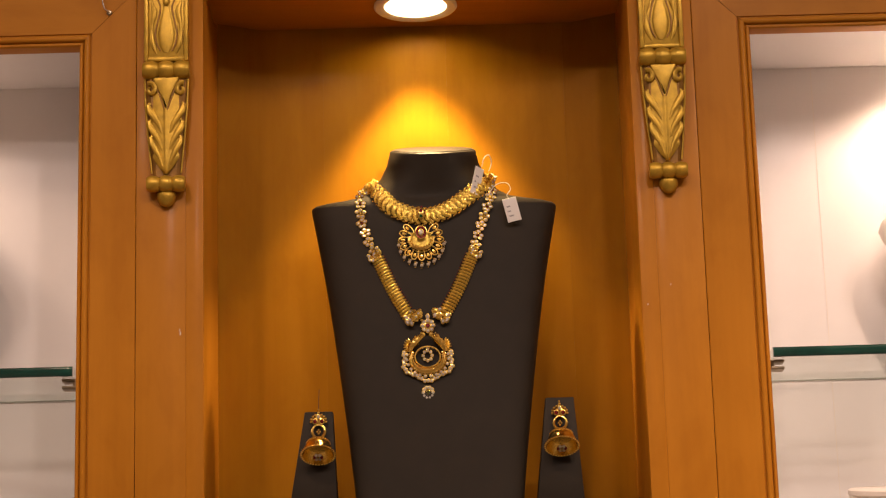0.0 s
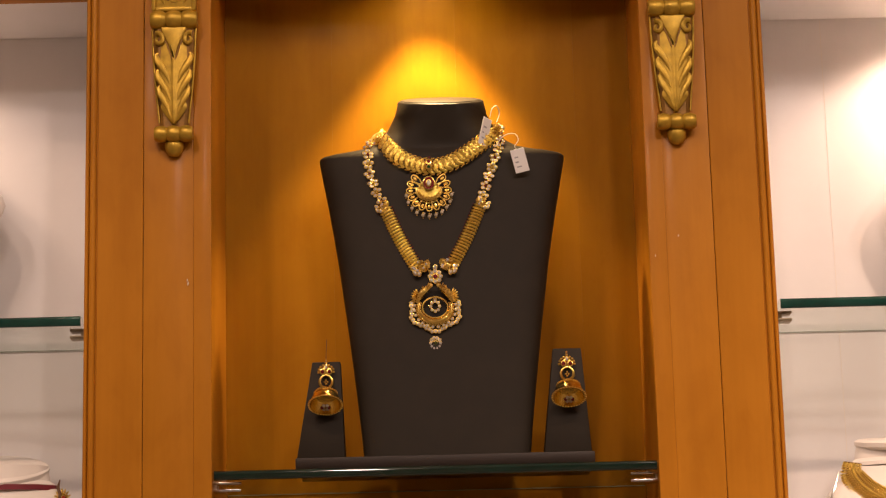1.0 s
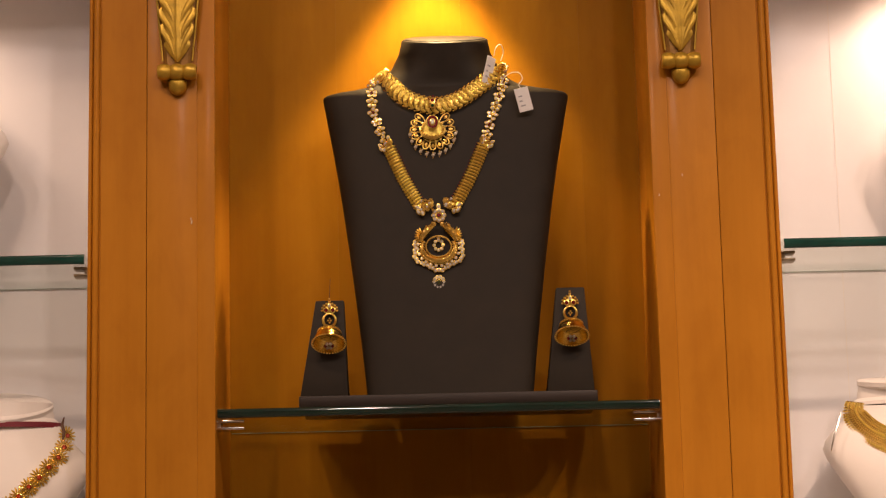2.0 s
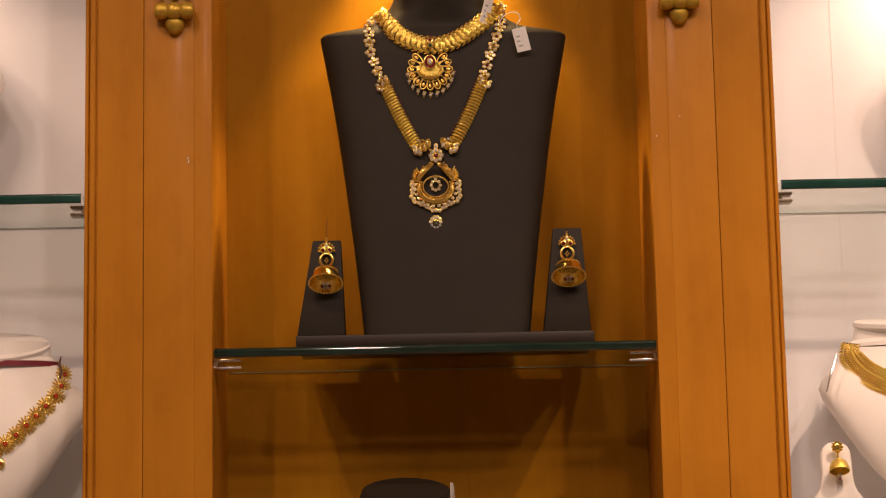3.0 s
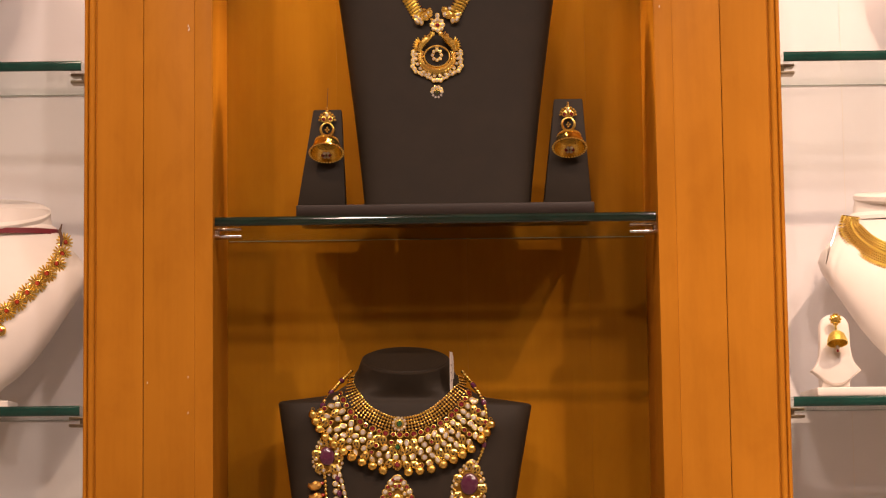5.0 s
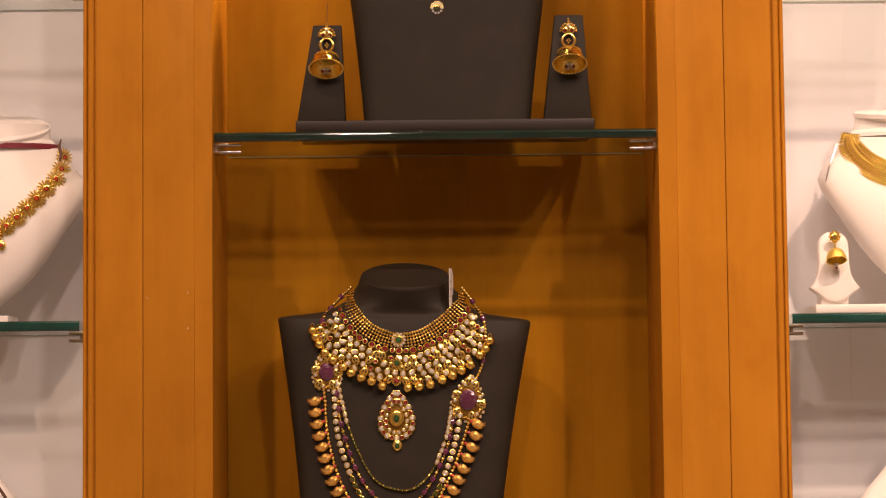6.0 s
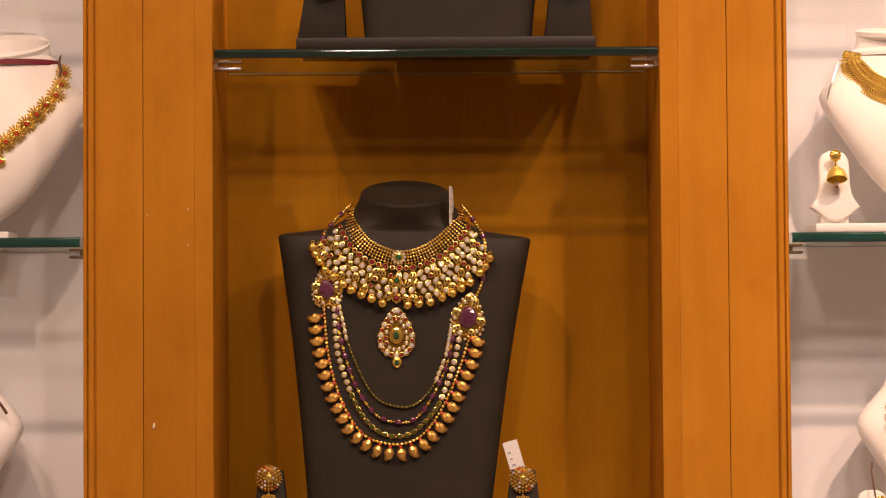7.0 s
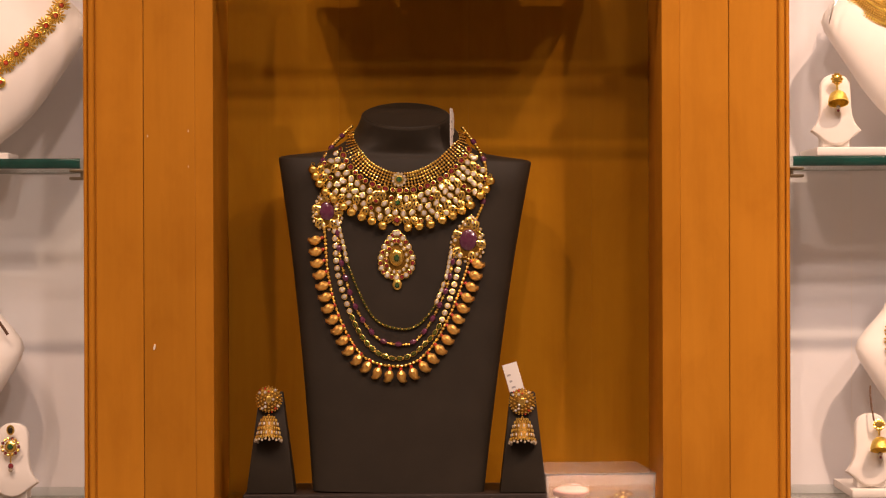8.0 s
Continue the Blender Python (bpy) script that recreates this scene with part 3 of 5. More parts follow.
LINK = compose("link", [(s_bar, 1), (hoop(0.0019, 0.0030, 0.0007, 10, 5, -0.0042), 0)]
               + [(moved(BEAD(0.0010, 6, 5), x=-0.0018 + 0.0018 * k, y=-0.0022, z=0.0088), 0) for k in range(3)]
               + [(moved(BEAD(0.0010, 6, 5), x=-0.0018 + 0.0018 * k, y=-0.0022, z=-0.0088), 0) for k in range(3)]
               + [(moved(ball(0.0022, 1, 0.5, 1.9, 8, 6), x=0.0024, y=-0.0024, z=0.0004, ry=-18), 1)]
               + [(moved(BEAD(0.00085, 6, 5), x=x, y=-0.0040, z=z), 0) for x, z in ((-0.0006, 0.0056), (0.0004, 0.0030), (-0.0010, 0.0004), (-0.0002, -0.0022), (0.0006, -0.0050), (0.0020, 0.0036), (0.0022, -0.0026))], [GOLD, GOLD_RAW])
CHOKER_PATH = [(-66, 346), (-62.5, 337), (-54.1, 324.8), (-43.8, 312.4), (-29.4, 304.7), (-12.0, 300.0), (5.6, 302.5), (20.4, 309.3), (35.4, 319.8), (49.2, 332.2), (58.5, 347.2), (60, 353)]
for x, z, a in curve(CHOKER_PATH, 30):
    place("link", LINK, choker, ROWS_1, x, z, a + 16, 0.002, 0.3)
pend = part("pendant", compose("pendant", [
    (moved(ball(0.0112, 1, 0.16, 1.0, 24, 12), z=-0.005), 1),
    (sweep([(0.0118 * math.sin(radians(a)), -0.0035, -0.0035 - 0.0095 * math.cos(radians(a))) for a in range(-100, 101, 12)], [0.0006 + 0.0017 * math.cos(radians(a * 0.85)) for a in range(-100, 101, 12)], 8), 0)]
    + [(moved(BEAD(0.0008, 6, 5), x=0.0100 * math.sin(radians(a)), y=-0.0052, z=-0.0035 - 0.0078 * math.cos(radians(a))), 0) for a in range(-80, 81, 16)], [GOLD, GOLD_RAW]),
    None, choker, "fan-shaped gold pendant", pose(-0.0125, 0.0175, 0.2785) @ Matrix.Scale(1.1, 4))
LOOP = compose("loop", [(sweep([(0.0030 * math.sin(t) * (0.55 + 0.45 * math.cos(t / 2) ** 2), -0.001, -0.0040 - 0.0050 * -math.cos(t) * -1) for t in [2 * math.pi * k / 14 for k in range(14)]], 0.00075, 6, closed=True), 0), (moved(ball(0.0013, 1, 0.6, 1.5, 8, 6), y=-0.001, z=-0.0055), 0)], [GOLD])
for k in range(13):
    a = -132 + 22 * k
    part("loop", LOOP, None, pend, at=pose(0.0105 * math.sin(radians(a)), -0.0018, -0.0035 - 0.0100 * math.cos(radians(a)), 0, -a, 0) @ Matrix.Scale(1.18, 4))
DROP = compose("pearl_drop", [(BEAD(0.0017, 10, 8), 1), (moved(BEAD(0.0010, 6, 5), z=0.0025), 0), (moved(BEAD(0.0007, 6, 5), z=-0.0026), 0), (moved(BEAD(0.0010, 6, 5), x=0.0016, z=0.0018), 1)], [GOLD, PEARL])
for k in range(11):
    a = -82 + 16.4 * k
    part("pearl_drop", DROP, None, pend, at=pose(0.0215 * math.sin(radians(a)), -0.0010, -0.0050 - 0.0235 * math.cos(radians(a))))
part("centre_stone", compose("centre_stone", set_stone(0.0022, 0.0030, 0.0022, 0.0007) + [(hoop(0.0038, 0.0048, 0.0011, 16, 6), 2), (hoop(0.0054, 0.0064, 0.0006, 16, 5), 0)], [GOLD, CRYSTAL, RUBY]), None, pend, "white stone ringed with rubies", pose(0, -0.0050, 0.0025))
part("bail", compose("bail", [(moved(stone(0.0020, 0.0022, 0.0015), y=-0.0008, z=0.0058), 1), (moved(stone(0.0020, 0.0020, 0.0015), y=-0.0008, z=0.0005), 2), (moved(ball(0.0042, 1, 0.5, 1.5, 12, 8), z=0.003), 0)]
     + [(moved(BEAD(0.0011, 6, 5), x=0.0042 * math.cos(a), y=-0.0010, z=0.0062 + 0.0042 * math.sin(a)), 0 if i % 2 else 1) for i, a in enumerate([math.pi * 2 * k / 9 for k in range(9)])], [GOLD, RUBY, EMERALD]), None, choker, "ruby and emerald clasp over the pendant", pose(-0.0120, 0.0135, 0.2985))

# ---- upper bust: long necklace ----
long_neck = thing("gold_long_necklace", 0.0016, 2.222, 1.7386, "long gold necklace with stone clusters and a round pendant", "necklace", "necklaces")


def cluster(seed):
    rnd = random.Random(seed)
    items = []
    for k in range(5):
        a = 2 * math.pi * k / 5 + rnd.uniform(-0.2, 0.2) + 0.6
        r = rnd.uniform(0.0034, 0.0042)
        items += shifted(set_stone(0.0016, 0.0018, 0.0015, 0.0007), x=r * math.cos(a), y=-0.001, z=r * math.sin(a))
    items.append((moved(stone(0.0015, 0.0015, 0.0014), y=-0.0018), 2 if rnd.random() < 0.6 else 0))
    items += [(moved(BEAD(0.0009, 6, 5), x=rnd.uniform(-0.004, 0.004), y=-0.001, z=rnd.uniform(-0.004, 0.004)), 0) for _ in range(4)]
    return compose("blossom", items, [GOLD, CRYSTAL, RUBY])


CLUSTERS = [cluster(k) for k in range(5)]
for path, n in (([(-73, 338), (-75, 323.5), (-73.4, 296.3), (-65.1, 271.9), (-61, 265)], 8), ([(64, 352), (63.8, 345), (60.6, 319.7), (49.0, 286.8), (43, 268)], 9)):
    for i, (x, z, a) in enumerate(curve(path, n)):
        place("blossom", CLUSTERS[i % 5], long_neck, ROWS_1, x, z, a, 0.0015, 0.3)

BAR = compose("bar", [(sweep([(0, -0.001, -0.0058), (0.0003, -0.0026, -0.0035), (0, -0.0032, 0), (-0.0003, -0.0026, 0.0035), (0, -0.001, 0.0056)], [0.0009, 0.0013, 0.0015, 0.0013, 0.0009], 7), 0),
                      (moved(BEAD(0.0010, 6, 5), y=-0.0010, z=-0.0068), 0), (moved(BEAD(0.0008, 6, 5), y=-0.0010, z=0.0066), 1), (moved(BEAD(0.0009, 6, 5), x=0.0013, y=-0.0020, z=0.0030), 0), (moved(BEAD(0.0009, 6, 5), x=0.0013, y=-0.0020, z=-0.0030), 0), (moved(BEAD(0.0011, 6, 5), x=0.0010, y=-0.0012, z=-0.0056), 0), (moved(BEAD(0.0010, 6, 5), y=-0.0036, z=0.0014), 0), (moved(BEAD(0.0010, 6, 5), y=-0.0036, z=-0.0014), 0)], [GOLD_RAW, RUBY])
for path in ([(-57.0, 256), (-42.9, 223.5), (-27.0, 194)], [(39.0, 257), (25.0, 224.6), (8.6, 194)]):
    flip = 180 if path[0][0] > 0 else 0
    for x, z, a in curve(path, 22):
        place("bar", BAR, long_neck, ROWS_1, x, z, a + flip, 0.001, 0.3)


def motif(seed, mirror):
    """A small peacock-like knot of gold with stones."""
    rnd = random.Random(seed)
    s = -1 if mirror else 1
    items = [(ball(0.0046, 1, 0.5, 0.9, 14, 8), 0), (moved(ball(0.0030, 1, 0.6, 1, 10, 7), x=s * 0.003, z=0.0030, y=-0.001), 0)]
    for k, (px, pz, a) in enumerate(((-0.0062, -0.0046, -30), (-0.0030, -0.0052, -8), (-0.0070, -0.0008, -60))):
        items += shifted(set_stone(0.0014, 0.0023, 0.0016, 0.0006), x=s * px, z=pz, y=-0.0014, ry=s * a)
    for k in range(24):
        items.append((moved(BEAD(rnd.uniform(0.0007, 0.0014), 6, 5), x=rnd.uniform(-0.0052, 0.0052), y=-0.0026, z=rnd.uniform(-0.0040, 0.0052)), 0 if k % 6 else 1))
    return compose("motif", items, [GOLD, CRYSTAL])


place("motif", motif(3, False), long_neck, ROWS_1, -0.0205, 0.1921, 0, 0.003).scale = (1.3, 1.3, 1.3)
place("motif", motif(4, True), long_neck, ROWS_1, 0.0038, 0.1937, 0, 0.003).scale = (1.3, 1.3, 1.3)
for x, z in ((-0.0595, 0.2590), (0.0415, 0.2600)):
    place("motif", motif(int(x * 1e4), x > 0), long_neck, ROWS_1, x, z, 0, 0.003)
flower = [(moved(stone(0.0024, 0.0024, 0.002), y=-0.002), 2), (ball(0.0060, 1, 0.3, 1, 14, 8), 0)]
for k in range(8):
    a = 2 * math.pi * k / 8
    flower += shifted(set_stone(0.0020, 0.0020, 0.0016, 0.0005), x=0.0054 * math.cos(a), y=-0.0014, z=0.0054 * math.sin(a))
flower += shifted(set_stone(0.0018, 0.0026, 0.0016, 0.0005), y=-0.0014, z=0.0095)
place("flower", compose("flower", flower, [GOLD, CRYSTAL, RUBY]), long_neck, ROWS_1, -0.0080, 0.1823, 0, 0.0025, label="ruby flower with white stone petals")


def round_pendant():
    rnd = random.Random(11)
    items = [(hoop(0.0128, 0.0108, 0.0011, 28, 6, -0.0030), 0)]
    # thick crescent under the opening, with a chased surface of grains
    arc = [radians(a) for a in range(-118, 119, 8)]
    items.append((sweep([(0.0168 * math.sin(a), -0.0024, -0.0010 - 0.0146 * math.cos(a)) for a in arc], [0.0016 + 0.0024 * max(0.0, math.cos(a * 0.76)) for a in arc], 9), 0))
    for r, n, b, y in ((0.0152, 21, 0.0011, -0.0052), (0.0186, 25, 0.0012, -0.0050)):
        for k in range(n):
            t = radians(-112 + 224 * k / (n - 1))
            items.append((moved(ball(b * rnd.uniform(0.8, 1.2), 1, 0.8, 1, 7, 5), x=r * math.sin(t), y=y, z=-0.001 - r * 0.87 * math.cos(t)), 0))
    # a pair of birds facing each other over the opening: body, neck, head and fanned wing
    for s in (-1, 1):
        items.append((sweep([(s * 0.0050, -0.0034, 0.0212), (s * 0.0080, -0.0042, 0.0188), (s * 0.0120, -0.0046, 0.0160), (s * 0.0160, -0.0044, 0.0112), (s * 0.0186, -0.0034, 0.0050)], [0.0018, 0.0030, 0.0040, 0.0037, 0.0020], 9), 0))
        items.append((moved(ball(0.0027, 1, 0.8, 1, 9, 7), x=s * 0.0042, y=-0.0040, z=0.0228), 0))
        for k in range(7):
            a = radians(62 - 17 * k)
            items.append((moved(ball(0.0030, 0.36, 0.4, 1.0, 7, 5), x=s * (0.0150 + 0.0068 * math.cos(a)), y=-0.0028, z=0.0112 + 0.0072 * math.sin(a), ry=s * (90 - math.degrees(a))), 0))
        for k in range(26):
            t = k / 25
            items.append((moved(ball(rnd.uniform(0.0008, 0.0016), 1, 0.9, 1, 6, 5), x=s * (0.0060 + 0.0125 * t + rnd.uniform(-0.0022, 0.0026)), y=-0.0062 - rnd.uniform(0, 0.0022), z=0.0212 - 0.0135 * t ** 1.3 + rnd.uniform(-0.0024, 0.0030)), 0))
        items += [(moved(ball(0.0012, 1, 0.8, 1, 6, 5), x=s * (0.0085 + 0.0028 * k), y=-0.0078, z=0.0186 - 0.0026 * k), 0) for k in range(4)]
    return compose("round_pendant", items, [GOLD])


rp = part("round_pendant", round_pendant(), None, long_neck, "openwork round gold pendant", pose(-0.0089, 0.0095, 0.1495))
SMALL = compose("stone", set_stone(0.0016, 0.0019, 0.0014, 0.0006), [GOLD, CRYSTAL])
TINY = compose("stone", set_stone(0.0014, 0.0015, 0.0012, 0.0004), [GOLD, CRYSTAL])
for k in range(29):
    a = -106 + 7.57 * k
    r = 0.0236 + 0.0016 * math.cos(radians(a * 6)) + 0.0010 * (k % 2)
    part("stone", SMALL, None, rp, at=pose(r * 1.04 * math.sin(radians(a)), -0.0018, -0.001 - r * 0.93 * math.cos(radians(a)), 0, -a, 0))
for k in range(14):
    a = -100 + 15.4 * k
    part("stone", TINY, None, rp, at=pose(0.0212 * math.sin(radians(a)), -0.0034, -0.001 - 0.0193 * math.cos(radians(a)), 0, -a, 0))
for k in range(8):
    a = 360 * k / 8
    part("stone", TINY, None, rp, at=pose(0.0045 * math.sin(radians(a)), -0.0010, 0.0015 + 0.0052 * math.cos(radians(a))))
part("stone", SMALL, None, rp, at=pose(0, -0.001, 0.0100))
drop_items = [(ball(0.0056, 1, 0.35, 1.05, 16, 10), 0), (moved(hoop(0.0026, 0.0016, 0.0007), z=0.0085), 0), (moved(stone(0.0019, 0.0025, 0.0018), y=-0.0016), 2)]
for k in range(10):
    a = 2 * math.pi * k / 10
    drop_items += shifted(set_stone(0.0016, 0.0017, 0.0013, 0.0004), x=0.0050 * math.cos(a), y=-0.0012, z=0.0054 * math.sin(a))
part("drop", compose("drop", drop_items, [GOLD, CRYSTAL, OLIVE]), None, rp, "round drop set with white stones", pose(-0.0004, 0.0010, -0.0365))


# ---- price tags ----
def smooth_path(points, steps=6):
    p = [Vector(q) for q in points]
    p = [2 * p[0] - p[1]] + p + [2 * p[-1] - p[-2]]
    out = []
    for a, b, c, d in zip(p, p[1:], p[2:], p[3:]):
        for k in range(steps):
            t = k / steps
            out.append(0.5 * ((2 * b) + (c - a) * t + (2 * a - 5 * b + 4 * c - d) * t * t + (3 * b - a - 3 * c + d) * t ** 3))
    return out + [p[-2]]


def price_tag(x, y, z, w, h, roll, label, hook=None, yaw=0.0):
    ob = thing("price_tag", x, y, z, label, "price tag", "price tags", ry=roll, rz=yaw)
    part("card", rounded_box(-w / 2, w / 2, -0.0003, 0.0003, 0, h, 0.00025), TAG, ob)
    rnd = random.Random(int(h * 1e5))
    for k in range(3):
        bw = w * rnd.uniform(0.25, 0.6)
        x0 = -w * 0.36 + rnd.uniform(0, w * 0.12)
        part("print_bar", rounded_box(x0, x0 + bw * 0.6, -0.00055, -0.00035, h * (0.22 + 0.20 * k), h * (0.28 + 0.20 * k)), INK, ob, "faint dark print bar")
    if hook:
        part("thread", sweep(smooth_path(hook), 0.0005, 5), THREAD, ob, "white thread loop")
    return ob


price_tag(0.0868, 2.2385, 2.0303, 0.0146, 0.0255, -13, "small white price tag on a thread from the upper bust's necklace",
          [(0, 0, 0.025), (-0.001, -0.001, 0.029), (0.004, -0.001, 0.034), (0.003, 0, 0.041), (-0.004, 0.002, 0.044), (-0.012, 0.004, 0.042), (-0.020, 0.008, 0.035)])
price_tag(0.0455, 2.2440, 2.0620, 0.0110, 0.0310, 16, "white price tag tucked behind the gold choker",
          [(0.002, 0, 0.033), (0.001, -0.002, 0.042), (0.006, -0.002, 0.048), (0.013, 0.001, 0.043), (0.014, 0.004, 0.034)], yaw=35)


# ---- bell earrings on stands ----
def bell_earring(x, y, z, label, tilt=27):
    ob = thing("bell_earring", x, y, z, label, "earring", "bell earrings")
    stud = [(moved(ball(0.0046, 1.15, 0.4, 1.0, 14, 8), z=0.003), 0), (moved(BEAD(0.0010, 6, 5), z=0.0128), 0), (moved(BEAD(0.0014, 6, 5), z=0.0104), 0)]
    for k in range(9):
        a = math.pi * (k / 8)
        stud.append((moved(BEAD(0.0013, 6, 5), x=0.0066 * math.cos(a), y=-0.001, z=0.002 + 0.0066 * math.sin(a)), 0))
    for s in (-1, 1):
        stud += shifted([(stone(0.0016, 0.0018, 0.0015), 2), (hoop(0.0019, 0.0021, 0.0007, 12, 5), 0)], x=s * 0.0030, y=-0.0024, z=0.0022)
    stud += shifted(set_stone(0.0014, 0.0018, 0.0016, 0.0005), y=-0.0026, z=0.0062)

    part("stud", compose("stud", stud, [GOLD, CRYSTAL, RUBY]), None, ob, "gold stud with two rubies", pose(0, 0, 0.0378) @ Matrix.Scale(1.15, 4))
    part("crescent", compose("crescent", [(sweep([(0.0066 * math.cos(t), -0.001, 0.0068 * math.sin(t)) for t in [math.pi * (0.5 - 2.0 * k / 16) for k in range(17)]], [0.0008 + 0.0010 * math.sin(math.pi * k / 16) for k in range(17)], 7), 0)]
         + [(moved(BEAD(0.0011, 6, 5), x=q, z=w), 0) for q, w in ((0, 0.002), (-0.0014, 0), (0.0014, 0), (0, -0.002), (-0.006, -0.0098), (0.006, -0.0098), (-0.0035, -0.0105), (0.0035, -0.0105), (0, -0.0110))], [GOLD]), None, ob, at=pose(0, -0.002, 0.0300))
    m = pose(0, -0.0150, 0.0118, -tilt, 0, 0)
    prof = [(0.0010, 0.0100), (0.0032, 0.0092), (0.0066, 0.0078), (0.0072, 0.0058), (0.0098, 0.0052), (0.0124, 0.0026), (0.0143, -0.0022), (0.0152, -0.0075), (0.0163, -0.0090), (0.0152, -0.0090), (0.0136, -0.0040), (0.0100, 0.0010), (0.0005, 0.0030)]
    part("bell", lathe(prof, 32, closed=True), GOLD, ob, "hollow ribbed gold bell", m)
    part("bead_rim", compose("bead_rim", [(moved(BEAD(0.0013, 6, 5), x=0.0167 * math.cos(a), y=0.0167 * math.sin(a), z=-0.0090), 0) for a in [2 * math.pi * k / 36 for k in range(36)]]
         + [(moved(BEAD(0.0013, 6, 5), x=0.0112 * math.cos(a), y=0.0112 * math.sin(a), z=0.0046), 0) for a in [2 * math.pi * k / 28 for k in range(28)]]
         + [(moved(BEAD(0.0013, 6, 5), x=0.0074 * math.cos(a), y=0.0070 * math.sin(a), z=0.0078), 0) for a in [2 * math.pi * k / 18 for k in range(18)]], [GOLD]), None, ob, at=m)
    clap = [(moved(BEAD(0.0016, 8, 6), z=-0.0068), 0)]
    for k in range(6):
        a = 2 * math.pi * k / 6
        clap.append((moved(BEAD(0.0014, 8, 6), x=0.0026 * math.cos(a), y=0.0026 * math.sin(a), z=-0.0085), 1 if k % 3 else 2))
    part("clapper", compose("clapper", clap, [GOLD, PEARL, RUBY]), None, ob, "pearl and ruby clapper", m @ pose(0, 0.0010, 0.0005) @ Matrix.Scale(1.35, 4))
    return ob


ear_stand(-0.1247, 2.219, 1.7363, 0.0989, 0.0480, 0.0285, LEATHER, "dark brown leatherette earring stand beside the upper bust", shift=0.006)
ear_stand(0.1219, 2.219, 1.7363, 0.1069, 0.0474, 0.0285, LEATHER, "dark brown leatherette earring stand beside the upper bust", shift=0.003)
bell_earring(-0.1188, 2.2262, 1.7836, "gold bell earring with rubies and beaded rim on its stand")
bell_earring(0.1240, 2.2262, 1.7858, "gold bell earring with rubies and beaded rim on its stand")

tagged(part("thread", sweep([(-0.1190, 2.2290, 1.8340), (-0.1186, 2.2300, 1.8460), (-0.1180, 2.2320, 1.8580)], 0.00035, 5), CORD), "fine dark thread standing up from an earring", "thread")

# ---- lower bust: bib choker ----
bib = thing("bib_choker", -0.0513, 2.222, 1.2056, "broad gold bib choker with white stones, rubies and gold balls", "necklace", "necklaces")
# the bar behind the beads has shade painted into its gold
COLUMN = compose("bead_column", [(moved(ball(0.00150, 1, 0.9, 1, 7, 5), y=-0.001, z=0.0063 - 0.00315 * k), 0) for k in range(5)] + [(rounded_box(-0.0004, 0.0004, -0.0012, 0, -0.0070, 0.0070), 1)], [GOLD, GOLD_SHADE])
BAND = [(-47.4, 362), (-45.1, 343.6), (-33.3, 326.6), (-15.2, 315.8), (1.4, 311.8), (22.3, 314.6), (44.3, 326.8), (62.0, 345.2), (65.5, 360)]
for x, z, a in curve(BAND, 54):
    place("bead_column", COLUMN, bib, ROWS_2, x, z, a, 0.0015, 1.2)
BEZEL_RED = compose("ruby_setting", [(hoop(0.0032, 0.0030, 0.0008, 12, 6, -0.001), 0), (stone(0.0029, 0.0027, 0.0018), 1)], [GOLD, RUBY])
BEZEL_SMALL = compose("ruby_setting", [(hoop(0.0023, 0.0023, 0.0006, 10, 5, -0.001), 0), (stone(0.0021, 0.0021, 0.0016), 1)], [GOLD, RUBY])
LEAF = compose("gold_leaf", [(ball(0.0046, 0.86, 0.36, 1.20, 10, 8), 0), (moved(ball(0.0011, 0.8, 1, 1.5, 6, 5), x=-0.0015, y=-0.0012, z=0.0008), 1), (moved(ball(0.0010, 0.8, 1, 1.5, 6, 5), x=0.0015, y=-0.0012, z=0.0008), 1), (moved(ball(0.0010, 0.9, 1, 1.3, 6, 5), y=-0.0013, z=-0.0027), 1)], [GOLD, ENAMEL])
PEAR = compose("white_stone", set_stone(0.0024, 0.0035, 0.0022, 0.0007), [GOLD, CRYSTAL])
ROUND = compose("white_stone", set_stone(0.0027, 0.0029, 0.0022, 0.0007), [GOLD, CRYSTAL])
GRAIN = compose("gold_grain", [(BEAD(0.0015, 8, 6), 0), (moved(BEAD(0.0010, 6, 5), x=0.0022, z=0.0008), 0), (moved(BEAD(0.0010, 6, 5), x=-0.0018, z=0.0014), 0)], [GOLD])
UP = [(-58, 346), (-53, 333.5), (-39.5, 315.5), (-19.3, 304.3), (1.7, 300.3), (25, 303.3), (50.5, 316.5), (69, 337), (71, 346)]
LOW = [(-84.7, 324.6), (-78.0, 308.4), (-63.9, 292.5), (-45.9, 279.5), (-25.6, 270.4), (-2, 264.5), (21.9, 265.1), (45.0, 271.2), (64.3, 280.8), (83.0, 296.0), (93.2, 312.6)]
up, low = curve(UP, 200), curve(LOW, 200)
net = bmesh.new()
grid = []
for i in range(0, 200, 5):
    col = []
    for k in range(5):
        v = 0.02 + 0.84 * k / 4
        x, z = up[i][0] + (low[i][0] - up[i][0]) * v, up[i][1] + (low[i][1] - up[i][1]) * v
        col.append(net.verts.new((x, front(ROWS_2, x - 0.021 * z, z) - 0.0006, z)))
    grid.append(col)
for a, b in zip(grid, grid[1:]):
    for k in range(4):
        net.faces.new((a[k], b[k], b[k + 1], a[k + 1]))
bmesh.ops.solidify(net, geom=list(net.faces), thickness=0.0008)
# darkened colour gives the stones shaded gaps
part("backing_plate", net, GOLD_SHADE, bib, "gold openwork backing, coloured dark for shade between stones")
rnd = random.Random(5)
n_cols = 24
